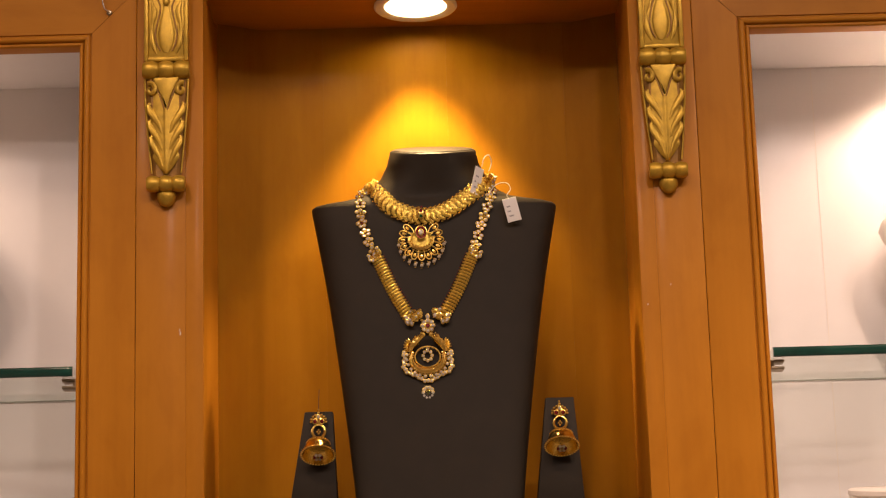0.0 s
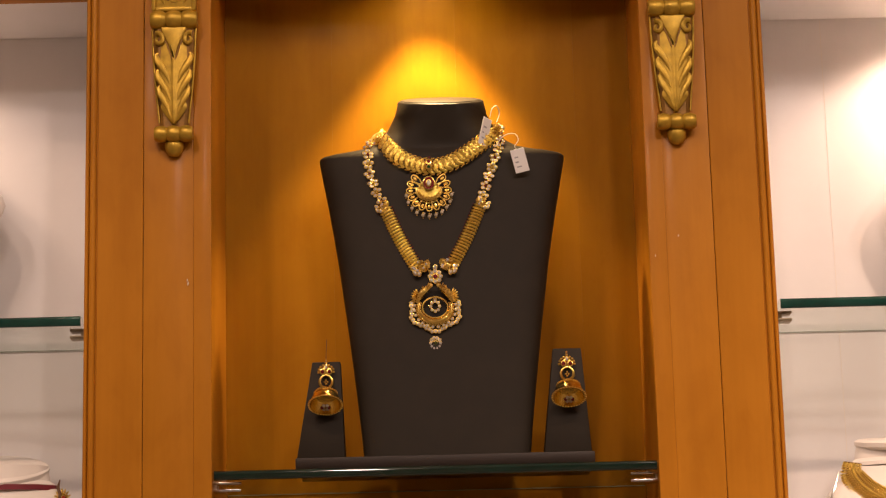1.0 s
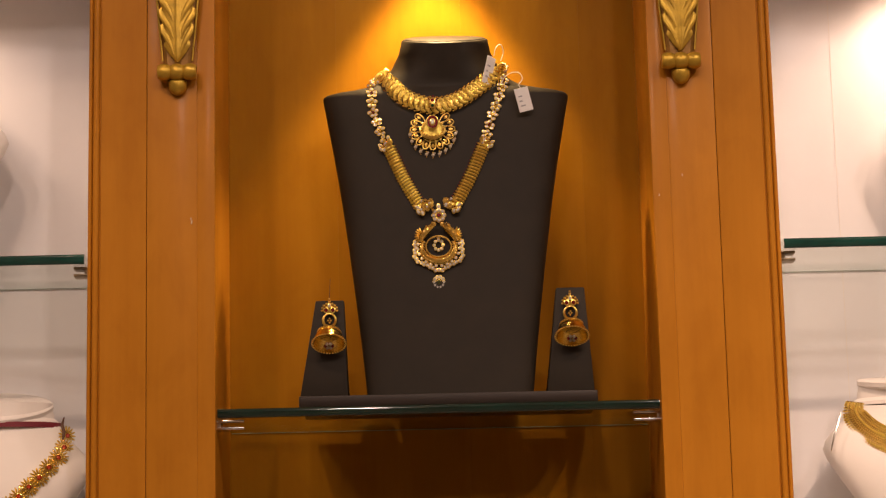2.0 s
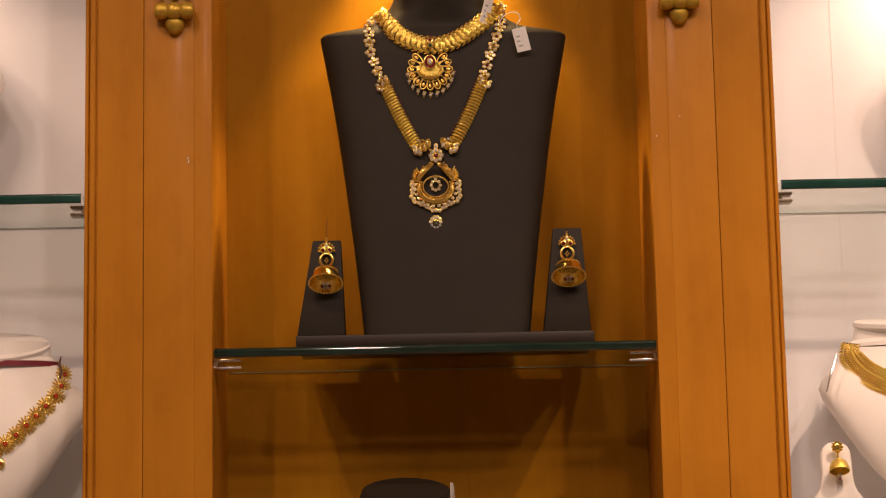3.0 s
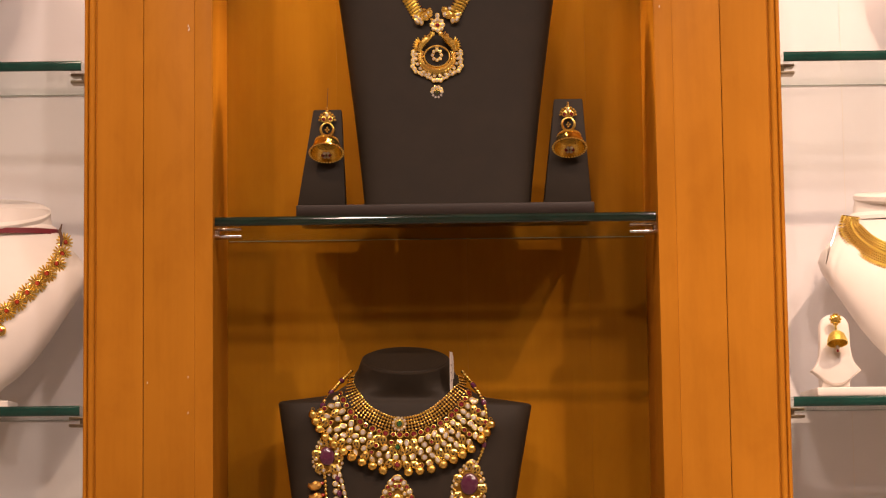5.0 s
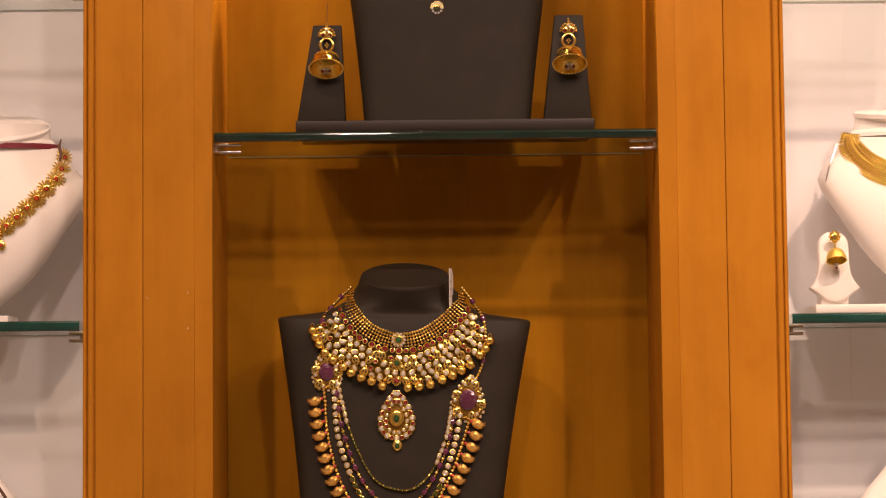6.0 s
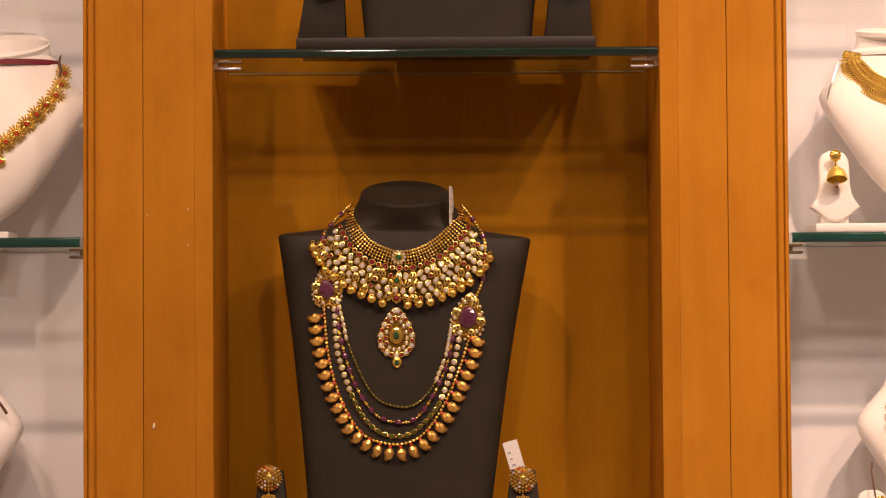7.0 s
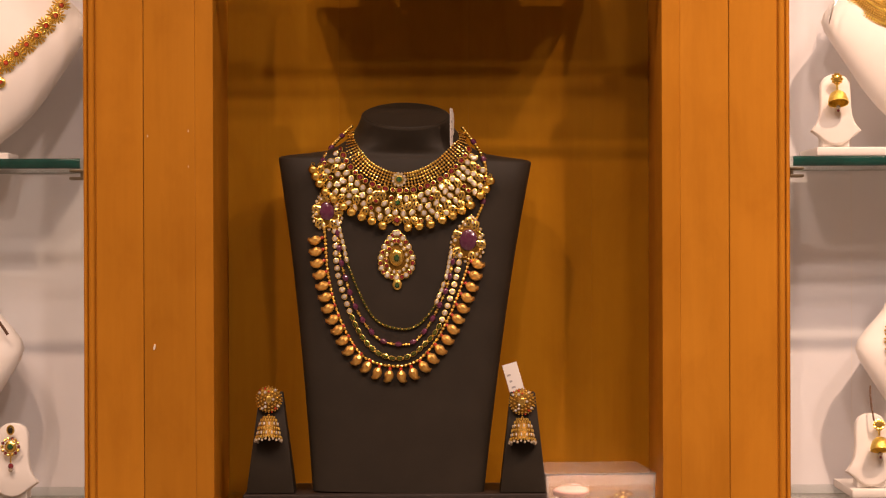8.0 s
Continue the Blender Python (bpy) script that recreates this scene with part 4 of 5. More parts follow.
for c in range(n_cols):
    f = (c + 0.5) / n_cols
    i = min(199, int(f * 199))
    (x0, z0, a0), (x1, z1, a1) = up[i], low[i]
    place("ruby_setting", BEZEL_RED if c % 2 else BEZEL_SMALL, bib, ROWS_2, x0, z0 + 0.0008, a0, 0.0025, 1.2)
    depth = math.hypot(x1 - x0, z1 - z0)
    rows_n = max(3, int((depth - 0.005) / 0.0064))
    for k in range(rows_n):
        v = (k + 1.0) / (rows_n + 0.9)
        j = min(199, max(0, i + (3 if k % 2 else 0)))
        x = up[j][0] + (low[j][0] - up[j][0]) * v + rnd.uniform(-0.0008, 0.0008)
        z = up[j][1] + (low[j][1] - up[j][1]) * v + rnd.uniform(-0.0006, 0.0006)
        u = rnd.random()
        me, nm = (LEAF, "gold_leaf") if (c % 3 == 1 and k % 2) or u < 0.12 else (BEZEL_SMALL, "ruby_setting") if u < 0.22 else (PEAR, "white_stone") if u < 0.66 else (ROUND, "white_stone")
        place(nm, me, bib, ROWS_2, x, z, (a0 + a1) / 2 + rnd.choice((-38, 0, 38)) + rnd.uniform(-12, 12), 0.0028, 1.2)
        if rnd.random() < 0.15:
            place("gold_grain", GRAIN, bib, ROWS_2, x + rnd.uniform(0.0025, 0.004), z - rnd.uniform(0.001, 0.0035), rnd.uniform(0, 180), 0.0022, 1.2)
BALL = compose("gold_ball", [(ball(0.0049, u=16, v=10), 0), (moved(hoop(0.0015, 0.0015, 0.0005), z=0.0055), 0)], [GOLD])
BALLS = [(-84.7, 322.6), (-81.9, 315.8), (-78.0, 308.4), (-72.4, 299.9), (-63.9, 292.5), (-54.4, 285.2), (-45.9, 279.5), (-35.8, 274.4), (-25.6, 270.4), (-14.9, 265.8),
         (10.5, 264.0), (21.9, 265.1), (33.2, 266.8), (45.0, 271.2), (55.2, 275.7), (64.3, 280.8), (73.3, 286.4), (83.0, 296.0), (88.7, 302.2), (93.2, 310.6)]
for x, z in BALLS:
    place("gold_ball", BALL, bib, ROWS_2, x / 1000, z / 1000, 0, 0.0058, 1.2, wrap=False)


def rosette(core, petals, r, rc, slot_mats):
    items = [(ball(r, 1, 0.3, 1, 14, 8), 0), (moved(stone(rc, rc, 0.0024), y=-r * 0.25), 1)]
    for k in range(petals):
        a = 2 * math.pi * k / petals
        items.append((moved(BEAD(r * 0.26, 8, 6), x=r * math.cos(a), y=-0.0012, z=r * math.sin(a)), 2))
    return compose(core, items, slot_mats)


place("green_rosette", rosette("green_rosette", 11, 0.0060, 0.0033, [GOLD, EMERALD, PEARL]), bib, ROWS_2, 0.0017, 0.3121, 0, 0.004, label="green stone ringed with pearls")
place("green_rosette", rosette("green_rosette", 10, 0.0043, 0.0030, [GOLD, EMERALD, GOLD]), bib, ROWS_2, -0.0001, 0.2889, 0, 0.0052, label="green stone in a gold rim")
place("red_rosette", rosette("red_rosette", 10, 0.0042, 0.0030, [GOLD, RUBY, GOLD]), bib, ROWS_2, -0.0007, 0.2714, 0, 0.0045, label="ruby in a gold rim")


def tear(w, h, n=40):
    """Outline of a tear with its point up."""
    return [(w * math.sin(t) * (0.62 + 0.38 * math.cos((t - math.pi) / 2) ** 2 if abs(t - math.pi) < math.pi else 1) * math.sin(t / 2) ** 0.35 if 0 < t < 2 * math.pi else 0.0, h * math.cos(t)) for t in [2 * math.pi * k / n for k in range(n)]]


# pendant ground in darkened gold, painting shade round its stones
tp = part("tear_pendant", prism(tear(0.0228, 0.0245), 0.003, 0.0008), GOLD_SHADE, bib, "tear-shaped gold pendant with stones", pose(-0.0009, front(ROWS_2, 0, 0.2347) - 0.0004, 0.2365))
outline = tear(0.0210, 0.0225, 26)
for k, (x, z) in enumerate(outline):
    part("white_stone", ROUND if k % 2 else BEZEL_SMALL, None, tp, at=pose(x, -0.0030, z, 0, rnd.uniform(0, 90), 0))
for x, z in tear(0.0140, 0.0160, 17):
    part("white_stone", SMALL if rnd.random() < 0.7 else BEZEL_SMALL, None, tp, at=pose(x, -0.0036, z - 0.001))
part("centre_stone", compose("centre_stone", [(ball(0.0066, 1, 0.35, 1.25, 16, 10), 0), (moved(stone(0.0030, 0.0040, 0.0026), y=-0.0020, z=-0.001), 1), (hoop(0.0066, 0.0084, 0.0009, 18, 6, -0.001), 0)], [GOLD, EMERALD]), None, tp, "dark green stone in gold", pose(0, -0.0036, -0.0020))
part("drop", compose("drop", [(ball(0.0056, 0.95, 0.6, 1.15, 16, 10), 0), (moved(ball(0.0026, 0.8, 0.6, 2.0, 10, 8), z=0.0075), 0), (moved(stone(0.0024, 0.0030, 0.0022), y=-0.0028, z=-0.001), 1), (moved(BEAD(0.0015, 8, 6), z=0.0135), 0)], [GOLD, EMERALD]), None, tp, "gold tear drop with a green stone", pose(0.0004, -0.0025, -0.0292))

# ---- lower bust: layered necklace ----
layered = thing("layered_necklace", -0.0513, 2.222, 1.2056, "four-strand gold necklace with purple medallions and mango-shaped drops", "necklace", "necklaces")


def medallion(x, z, w, h, turn):
    # medallion ground darkened to paint shade behind the stones
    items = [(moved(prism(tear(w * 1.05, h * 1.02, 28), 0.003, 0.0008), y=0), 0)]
    ob = part("medallion", compose("medallion", items, [GOLD_SHADE]), None, layered, "gold medallion round a carved purple stone", pose(x, front(ROWS_2, x, z) - 0.0005, z, 0, turn, 0))
    carved = ball(w * 0.46, 1, 0.48, 1.2, 24, 18)
    for v in carved.verts:
        r = math.hypot(v.co.x, v.co.z) / w
        v.co.y *= 0.86 + 0.16 * math.cos(5 * math.atan2(v.co.z, v.co.x) + 7 * r)
    part("purple_stone", carved, AMETHYST, ob, "carved purple ruby", pose(0, -0.003, -0.0010), smooth=50)
    for k, (px, pz) in enumerate(tear(w * 0.86, h * 0.84, 18)):
        me, nm = ((GRAIN, "gold_grain"), (SMALL, "white_stone"), (LEAF, "gold_leaf"))[k % 3]
        part(nm, me, None, ob, at=pose(px, -0.0032, pz, 0, math.degrees(math.atan2(px, pz)), 0))
    for k, (px, pz) in enumerate(tear(w * 1.08, h * 1.04, 24)):
        part("white_stone", TINY, None, ob, at=pose(px, -0.0015, pz))
    return ob


medallion(-0.0708, 0.2818, 0.0172, 0.0185, -6)
medallion(0.0710, 0.2524, 0.0200, 0.0215, 8)
CHAIN_LINK = compose("chain_stone", [(ball(0.0018, 0.8, 0.6, 1.25, 8, 6), 0), (moved(stone(0.0013, 0.0017, 0.0012), y=-0.0009), 1)], [GOLD, OLIVE])
S1 = [(-58.4, 266.0), (-47.2, 220.7), (-24.8, 175.4), (0.6, 162.9), (20.4, 166.8), (37.4, 186.5), (48.8, 214.7), (53.5, 239)]
for x, z, a in curve(S1, 58):
    place("chain_stone", CHAIN_LINK, layered, ROWS_2, x, z, a + 90, 0.0015, 1.2)
CLEAR_OVAL = compose("white_stone", set_stone(0.0018, 0.0028, 0.0018, 0.0005), [GOLD, CRYSTAL])
for x, z, a in curve([(-59.5, 268), (-54, 246), (-51, 232)], 7) + curve([(48.8, 214.7), (53.5, 239)], 6) + curve([(39, 190), (46, 207)], 4):
    place("white_stone", CLEAR_OVAL, layered, ROWS_2, x, z, a + 90, 0.0030, 1.2)
GOLD_BEAD = compose("gold_bead", [(ball(0.0020, u=10, v=8), 0)], [GOLD])
RUBY_BEAD = compose("ruby_bead", [(ball(0.0031, 0.95, 0.9, 1.25, 10, 8), 0), (moved(BEAD(0.0010, 6, 5), z=0.0046), 1), (moved(BEAD(0.0010, 6, 5), z=-0.0046), 1)], [AMETHYST, GOLD])
S2 = [(-61, 266), (-59.6, 254.7), (-55.7, 226.4), (-41.7, 184.0), (-22.0, 155.6), (-1.2, 147.7), (17.5, 151.0), (34.5, 172.4), (48.8, 203.4), (56.5, 237)]
for k, (x, z, a) in enumerate(curve(S2, 35)):
    nm, me = ("ruby_bead", RUBY_BEAD) if k % 2 else ("gold_bead", GOLD_BEAD)
    place(nm, me, layered, ROWS_2, x, z, a + 90, 0.0022, 1.2)
path = curve(S2, 60)
part("wire", sweep([(x, front(ROWS_2, x - 0.021 * z, z) - 0.0016, z) for x, z, a in path], 0.0005, 5), GOLD, layered)
S3 = [(-64, 268), (-62.9, 260.3), (-60.2, 220.8), (-50.2, 186.8), (-36.2, 155.7), (-19.3, 138.7), (-2.3, 133.5), (14.6, 137.4), (34.5, 155.5), (45.8, 175.2), (57.3, 209.1), (62.5, 236)]
CLEAR_ROUND = compose("white_stone", set_stone(0.0026, 0.0026, 0.0018, 0.0006), [GOLD, CRYSTAL])
GREEN_BAR = compose("green_stone", [(hoop(0.0022, 0.0034, 0.0003, 12, 5, -0.0004), 0), (stone(0.0021, 0.0033, 0.0022), 1), (moved(BEAD(0.0011, 6, 5), z=0.0040, y=-0.001), 0)], [GOLD, OLIVE])
n = 40
for k, (x, z, a) in enumerate(curve(S3, n)):
    mid = 0.30 < k / n < 0.74
    place("green_stone" if mid else "white_stone", GREEN_BAR if mid else CLEAR_ROUND, layered, ROWS_2, x, z, a + 90, 0.0018, 1.2)
S4 = [(-73.5, 264), (-72.6, 254.7), (-69.9, 220.8), (-61.5, 184.0), (-47.5, 152.9), (-30.6, 133.1), (-2.4, 125.6), (20.2, 131.8), (37.3, 149.8), (51.5, 175.2), (62.9, 203.4), (72.0, 232)]
for k, (x, z, a) in enumerate(curve(S4, 76)):
    place("gold_bead", GOLD_BEAD, layered, ROWS_2, x, z, a + 90, 0.0018, 1.2)
mango_bm = sweep([(0.0, -0.002, 0.0030), (0.0, -0.0026, 0.0014), (0.0002, -0.003, -0.0012), (0.0004, -0.003, -0.0040), (0.0014, -0.0028, -0.0068), (0.0034, -0.0024, -0.0086), (0.0052, -0.002, -0.0084)], [0.0012, 0.0033, 0.0047, 0.0048, 0.0038, 0.0021, 0.0006], 10)
MANGO = compose("mango_drop", [(mango_bm, 0), (moved(ball(0.0018, u=8, v=6), y=-0.0024, z=0.0040), 1)], [GOLD_SATIN, CORAL])
MANGO_M = compose("mango_drop", [(moved(sweep([(-p[0], p[1], p[2]) for p in [(0.0, -0.002, 0.0030), (0.0, -0.0026, 0.0014), (0.0002, -0.003, -0.0012), (0.0004, -0.003, -0.0040), (0.0014, -0.0028, -0.0068), (0.0034, -0.0024, -0.0086), (0.0052, -0.002, -0.0084)]], [0.0012, 0.0033, 0.0047, 0.0048, 0.0038, 0.0021, 0.0006], 10)), 0), (moved(ball(0.0018, u=8, v=6), y=-0.0024, z=0.0040), 1)], [GOLD_SATIN, CORAL])
M = [(-79.5, 252.5), (-77.5, 231), (-72.8, 210.1), (-65.5, 182), (-54.9, 159.2), (-45, 141.5), (-33.5, 130.7), (-18, 121.5), (1.6, 118.7), (19, 123.5), (33.3, 136.7), (44.5, 150), (52.7, 164.9), (61, 182), (66.4, 194.8), (73, 211), (77.2, 228.1)]
for x, z, a in curve(M, 28):
    out = (a - 0) * 0.80
    me = MANGO_M if x < 0 else MANGO
    place("mango_drop", me, layered, ROWS_2, x, z, out, 0.0012, 1.2, wrap=False)
for pts, m1 in (([(-48, 368), (-62, 354), (-72, 340), (-76.4, 322), (-73, 299)], RUBY_BEAD), ([(66, 366), (78, 350), (86, 334), (88.8, 318), (86, 290), (78, 270)], RUBY_BEAD)):
    for k, (x, z, a) in enumerate(curve(pts, 30)):
        nm, me = ("ruby_bead", m1) if k % 6 == 5 else ("gold_bead", GOLD_BEAD)
        place(nm, me, layered, ROWS_2, x, z, a + 90, 0.0015, 1.2)

# ---- earrings of the lower bust ----
def fringe_earring(x, y, z, label):
    ob = thing("fringe_earring", x, y, z, label, "earring", "fringed earrings")
    # ball under the beads, in gold with painted shade
    items = [(ball(0.0125, 1, 0.30, 1, 20, 12), 3)]
    for ring, (r, n, sz) in enumerate(((0.0046, 8, 0.0014), (0.0080, 14, 0.0015), (0.0112, 20, 0.0015), (0.0129, 26, 0.0011))):
        for k in range(n):
            a = 2 * math.pi * (k + 0.5 * (ring % 2)) / n
            yy = -0.0040 + r * 0.18
            if (k + ring) % 5 == 0 and ring < 3:
                items.append((moved(stone(sz, sz, 0.0013), x=r * math.cos(a), y=yy, z=r * math.sin(a)), 1))
            else:
                items.append((moved(BEAD(sz * 0.85, 6, 5), x=r * math.cos(a), y=yy, z=r * math.sin(a)), 2 if (k * 7 + ring) % 11 == 0 else 0))
    items.append((moved(ball(0.0032, 1, 0.5, 1.3, 10, 8), y=-0.004), 0))
    part("stud", compose("stud", items, [GOLD, CRYSTAL, CORAL, GOLD_SHADE]), None, ob, "round openwork gold stud", pose(0, 0, 0.0320))
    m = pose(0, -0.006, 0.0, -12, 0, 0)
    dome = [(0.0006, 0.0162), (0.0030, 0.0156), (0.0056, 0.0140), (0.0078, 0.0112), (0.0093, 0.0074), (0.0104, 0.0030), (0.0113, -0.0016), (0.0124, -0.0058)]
    # bell coloured dark as painted shade between the net's beads
    part("bell", lathe(dome + [(0.0114, -0.0058), (0.0092, 0.0020), (0.0060, 0.0098), (0.0006, 0.0130)], 26), GOLD_SHADE, ob, "small gold bell", m)
    net = [(moved(BEAD(0.0012, 6, 5), z=0.0170), 0)]
    for row, (r, h) in enumerate(dome[2:]):
        n = (14, 18, 22, 24, 26, 28)[row]
        for k in range(n):
            a = 2 * math.pi * (k + 0.5 * (row % 2)) / n
            net.append((moved(ball(0.0011, 0.9, 0.9, 1.7, 6, 5), x=r * math.cos(a), y=r * math.sin(a), z=h), 1 if row in (2, 4) and k % 2 else 0))
    part("bead_net", compose("bead_net", net, [GOLD, CRYSTAL]), None, ob, "openwork net of gold beads", m)
    FR = compose("pearl", [(BEAD(0.0013, 8, 6), 1), (moved(BEAD(0.0008, 6, 5), z=0.0020), 0)], [GOLD, PEARL])
    for k in range(22):
        a = 2 * math.pi * k / 22
        part("pearl", FR, None, ob, at=m @ pose(0.0131 * math.cos(a), 0.0131 * math.sin(a), -0.0082 - 0.0012 * (k % 2)))
    return ob


ear_stand(-0.1780, 2.219, 1.2057, 0.1000, 0.0480, 0.0230, LEATHER, "dark leatherette earring stand beside the lower bust")
ear_stand(0.0733, 2.219, 1.2057, 0.0990, 0.0465, 0.0245, LEATHER, "dark leatherette earring stand beside the lower bust")
fringe_earring(-0.1797, 2.2258, 1.2670, "round gold earring with a pearl-fringed bell on its stand")
fringe_earring(0.0725, 2.2258, 1.2640, "round gold earring with a pearl-fringed bell on its stand")
price_tag(0.0690, 2.2440, 1.3020, 0.0150, 0.0320, -16, "white price tag standing behind a round gold earring")
price_tag(0.0030, 2.2500, 1.5515, 0.0120, 0.0380, 0, "white price tag hung edge-on at the lower bust's neck", [(0, 0, 0.036), (0.003, -0.001, 0.034), (0.006, -0.001, 0.022), (0.010, 0, 0.012)], yaw=78)


# ---- plastic box on the lower shelf ----
def plastic_box(x, y, z, w, d, h, turn):
    ob = thing("plastic_box", x, y, z, "clear plastic box with pink tissue and gold pieces inside", "box", rz=turn)
    t = 0.0016
    body = bmesh.new()
    for x0, x1, y0, y1, z0, z1 in ((-w / 2, w / 2, 0, d, 0, t), (-w / 2, w / 2, 0, t, t, h), (-w / 2, w / 2, d - t, d, t, h), (-w / 2, -w / 2 + t, t, d - t, t, h), (w / 2 - t, w / 2, t, d - t, t, h)):
        body = join(body, rounded_box(x0, x1, y0, y1, z0, z1))
    part("body", body, PLASTIC, ob).visible_shadow = False
    lid = join(rounded_box(-w / 2 - 0.001, w / 2 + 0.001, -0.001, d + 0.001, h + 0.0005, h + 0.0023, 0.0006),
               rounded_box(-w / 2 - 0.001, w / 2 + 0.001, -0.0022, -0.0008, h - 0.010, h + 0.0006, 0.0004))
    part("lid", lid, PLASTIC, ob).visible_shadow = False
    rnd = random.Random(2)
    tissue = ball(0.03, 0.62, 0.7, 0.20, 18, 10)
    for v in tissue.verts:
        v.co += 0.003 * noise.noise_vector(v.co * 130)
    part("tissue", moved(tissue, -w * 0.20, d * 0.5, 0.0078), PINK, ob, "crumpled pink tissue")
    for k in range(9):
        part("gold_piece", moved(ball(0.004, 1, 1, 0.6, 10, 6), w * rnd.uniform(0.1, 0.36), d * rnd.uniform(0.2, 0.7), 0.0045), GOLD, ob)
    return ob


plastic_box(0.1500, 2.214, 1.1937, 0.108, 0.120, 0.0295, 5)


# ---- white busts in the side cases ----
def white_bust(x, y, z, s, label, ribbon=False):
    ob = thing("white_bust", x, y, z, label, "display bust", "white busts")
    prof = [(0.006, 0.011), (0.014, 0.016), (0.022, 0.024), (0.031, 0.037), (0.047, 0.053), (0.065, 0.067), (0.084, 0.079), (0.108, 0.094), (0.126, 0.1045), (0.137, 0.1075), (0.146, 0.104), (0.157, 0.095), (0.167, 0.085), (0.176, 0.077), (0.184, 0.073)]
    rows = []
    for h, w in prof:
        u = h / 0.184
        rows.append((h * s, w * s, (0.020 - 0.016 * math.sin(math.pi * min(1, u * 1.05)) + 0.02 * u * u) * s, (0.045 + 0.045 * u) * s, 2.6 if u < 0.8 else 2.2, max(0, (u - 0.8) / 0.2)))
    bm = bmesh.new()
    steps, rings = 48, []
    for h, w, f, bk, q, sl in rows:
        cy, d = (f + bk) / 2, (bk - f) / 2
        rings.append([bm.verts.new((w * math.copysign(abs(math.cos(a)) ** (2 / q), math.cos(a)), cy + d * math.copysign(abs(math.sin(a)) ** (2 / q), math.sin(a)), h + sl * 0.12 * d * math.sin(a))) for a in [2 * math.pi * i / steps for i in range(steps)]])
    for a, b in zip(rings, rings[1:]):
        for i in range(steps):
            j = (i + 1) % steps
            bm.faces.new((a[i], a[j], b[j], b[i]))
    bm.faces.new(rings[0][::-1])
    bm.faces.new(rings[-1])
    bmesh.ops.recalc_face_normals(bm, faces=list(bm.faces))
    part("body", bm, CREAM, ob, smooth=50)
    # foot and strut behind the tapered body
    part("foot", rounded_box(-0.03 * s, 0.03 * s, 0.022 * s, 0.075 * s, 0, 0.008 * s, 0.001), CREAM, ob)
    part("strut", rounded_box(-0.012 * s, 0.012 * s, 0.034 * s, 0.050 * s, 0.007 * s, 0.06 * s, 0.001), CREAM, ob)
    cap = lathe([(0.0001, 0.003), (0.062, 0.003), (0.0645, 0.0015), (0.0645, -0.003), (0.060, -0.006), (0.0001, -0.006)], 40, closed=False)
    for v in cap.verts:
        v.co = Vector((v.co.x * s, v.co.y * 0.56 * s, v.co.z * s))
    part("neck_cap", moved(cap, 0, 0.066 * s, (0.203 if ribbon else 0.209) * s, 30 if ribbon else 12), CREAM, ob, "slanted cream neck disc")
    part("neck", neck_ring(s), CREAM, ob)
    if ribbon:
        band = bmesh.new()
        n = 40
        lo = [band.verts.new((0.0738 * s * math.cos(2 * math.pi * i / n), 0.066 * s + 0.0300 * s * math.sin(2 * math.pi * i / n), 0.1805 * s)) for i in range(n)]
        hi = [band.verts.new((0.0732 * s * math.cos(2 * math.pi * i / n), 0.066 * s + 0.0298 * s * math.sin(2 * math.pi * i / n), 0.1860 * s)) for i in range(n)]
        for i in range(n):
            j = (i + 1) % n
            band.faces.new((lo[i], lo[j], hi[j], hi[i]))
        bmesh.ops.recalc_face_normals(band, faces=list(band.faces))
        bmesh.ops.solidify(band, geom=list(band.faces), thickness=-0.0006)
        part("ribbon", band, MAROON, ob, "maroon ribbon round the collar")
    ob_rows = rows
    return ob, ob_rows


def neck_ring(s):
    bm = lathe([(0.0722, 0.0), (0.0715, 0.004), (0.066, 0.008), (0.0630, 0.024)], 40)
    for v in bm.verts:
        v.co = Vector((v.co.x * s, v.co.y * 0.40 * s, v.co.z * s))
    return moved(bm, 0, 0.066 * s, 0.183 * s)


w1, rows_w1 = white_bust(-0.4755, 2.240, 1.5391, 1.0, "white leatherette bust with a maroon ribbon and slanted neck disc", True)
base_2 = base_plate(0.3650, 0.60, 2.216, 2.325, 1.5392, 1.5478, CREAM, "flat white leatherette base on the glass shelf")
w2, rows_w2 = white_bust(0.4845, 2.238, 1.5478, 0.96, "white leatherette bust wearing a gold mesh choker")
base_3 = base_plate(0.3990, 0.64, 2.216, 2.325, 1.1996, 1.2080, CREAM, "flat white leatherette base on the glass shelf")
w3, rows_w3 = white_bust(0.5230, 2.238, 1.2080, 1.0, "white leatherette bust on the lowest shelf")
w4, rows_w4 = white_bust(-0.5520, 2.238, 1.1996, 1.08, "white leatherette bust on the lowest shelf")
w5, rows_w5 = white_bust(-0.5660, 2.240, 1.8849, 1.0, "white leatherette bust on the top shelf")
w6, rows_w6 = white_bust(0.5800, 2.240, 1.8849, 1.0, "white leatherette bust on the top shelf")

# flower-link necklace on the ribboned bust
flowers = thing("flower_necklace", -0.4755, 2.240, 1.5391, "gold necklace of flower links with red centres on a white bust", "necklace", "necklaces")
fl = [(ball(0.0050, 1, 0.4, 1, 12, 8), 0), (moved(stone(0.0022, 0.0022, 0.0020), y=-0.0020), 1), (hoop(0.0030, 0.0030, 0.0007, 12, 5, -0.0022), 0)]
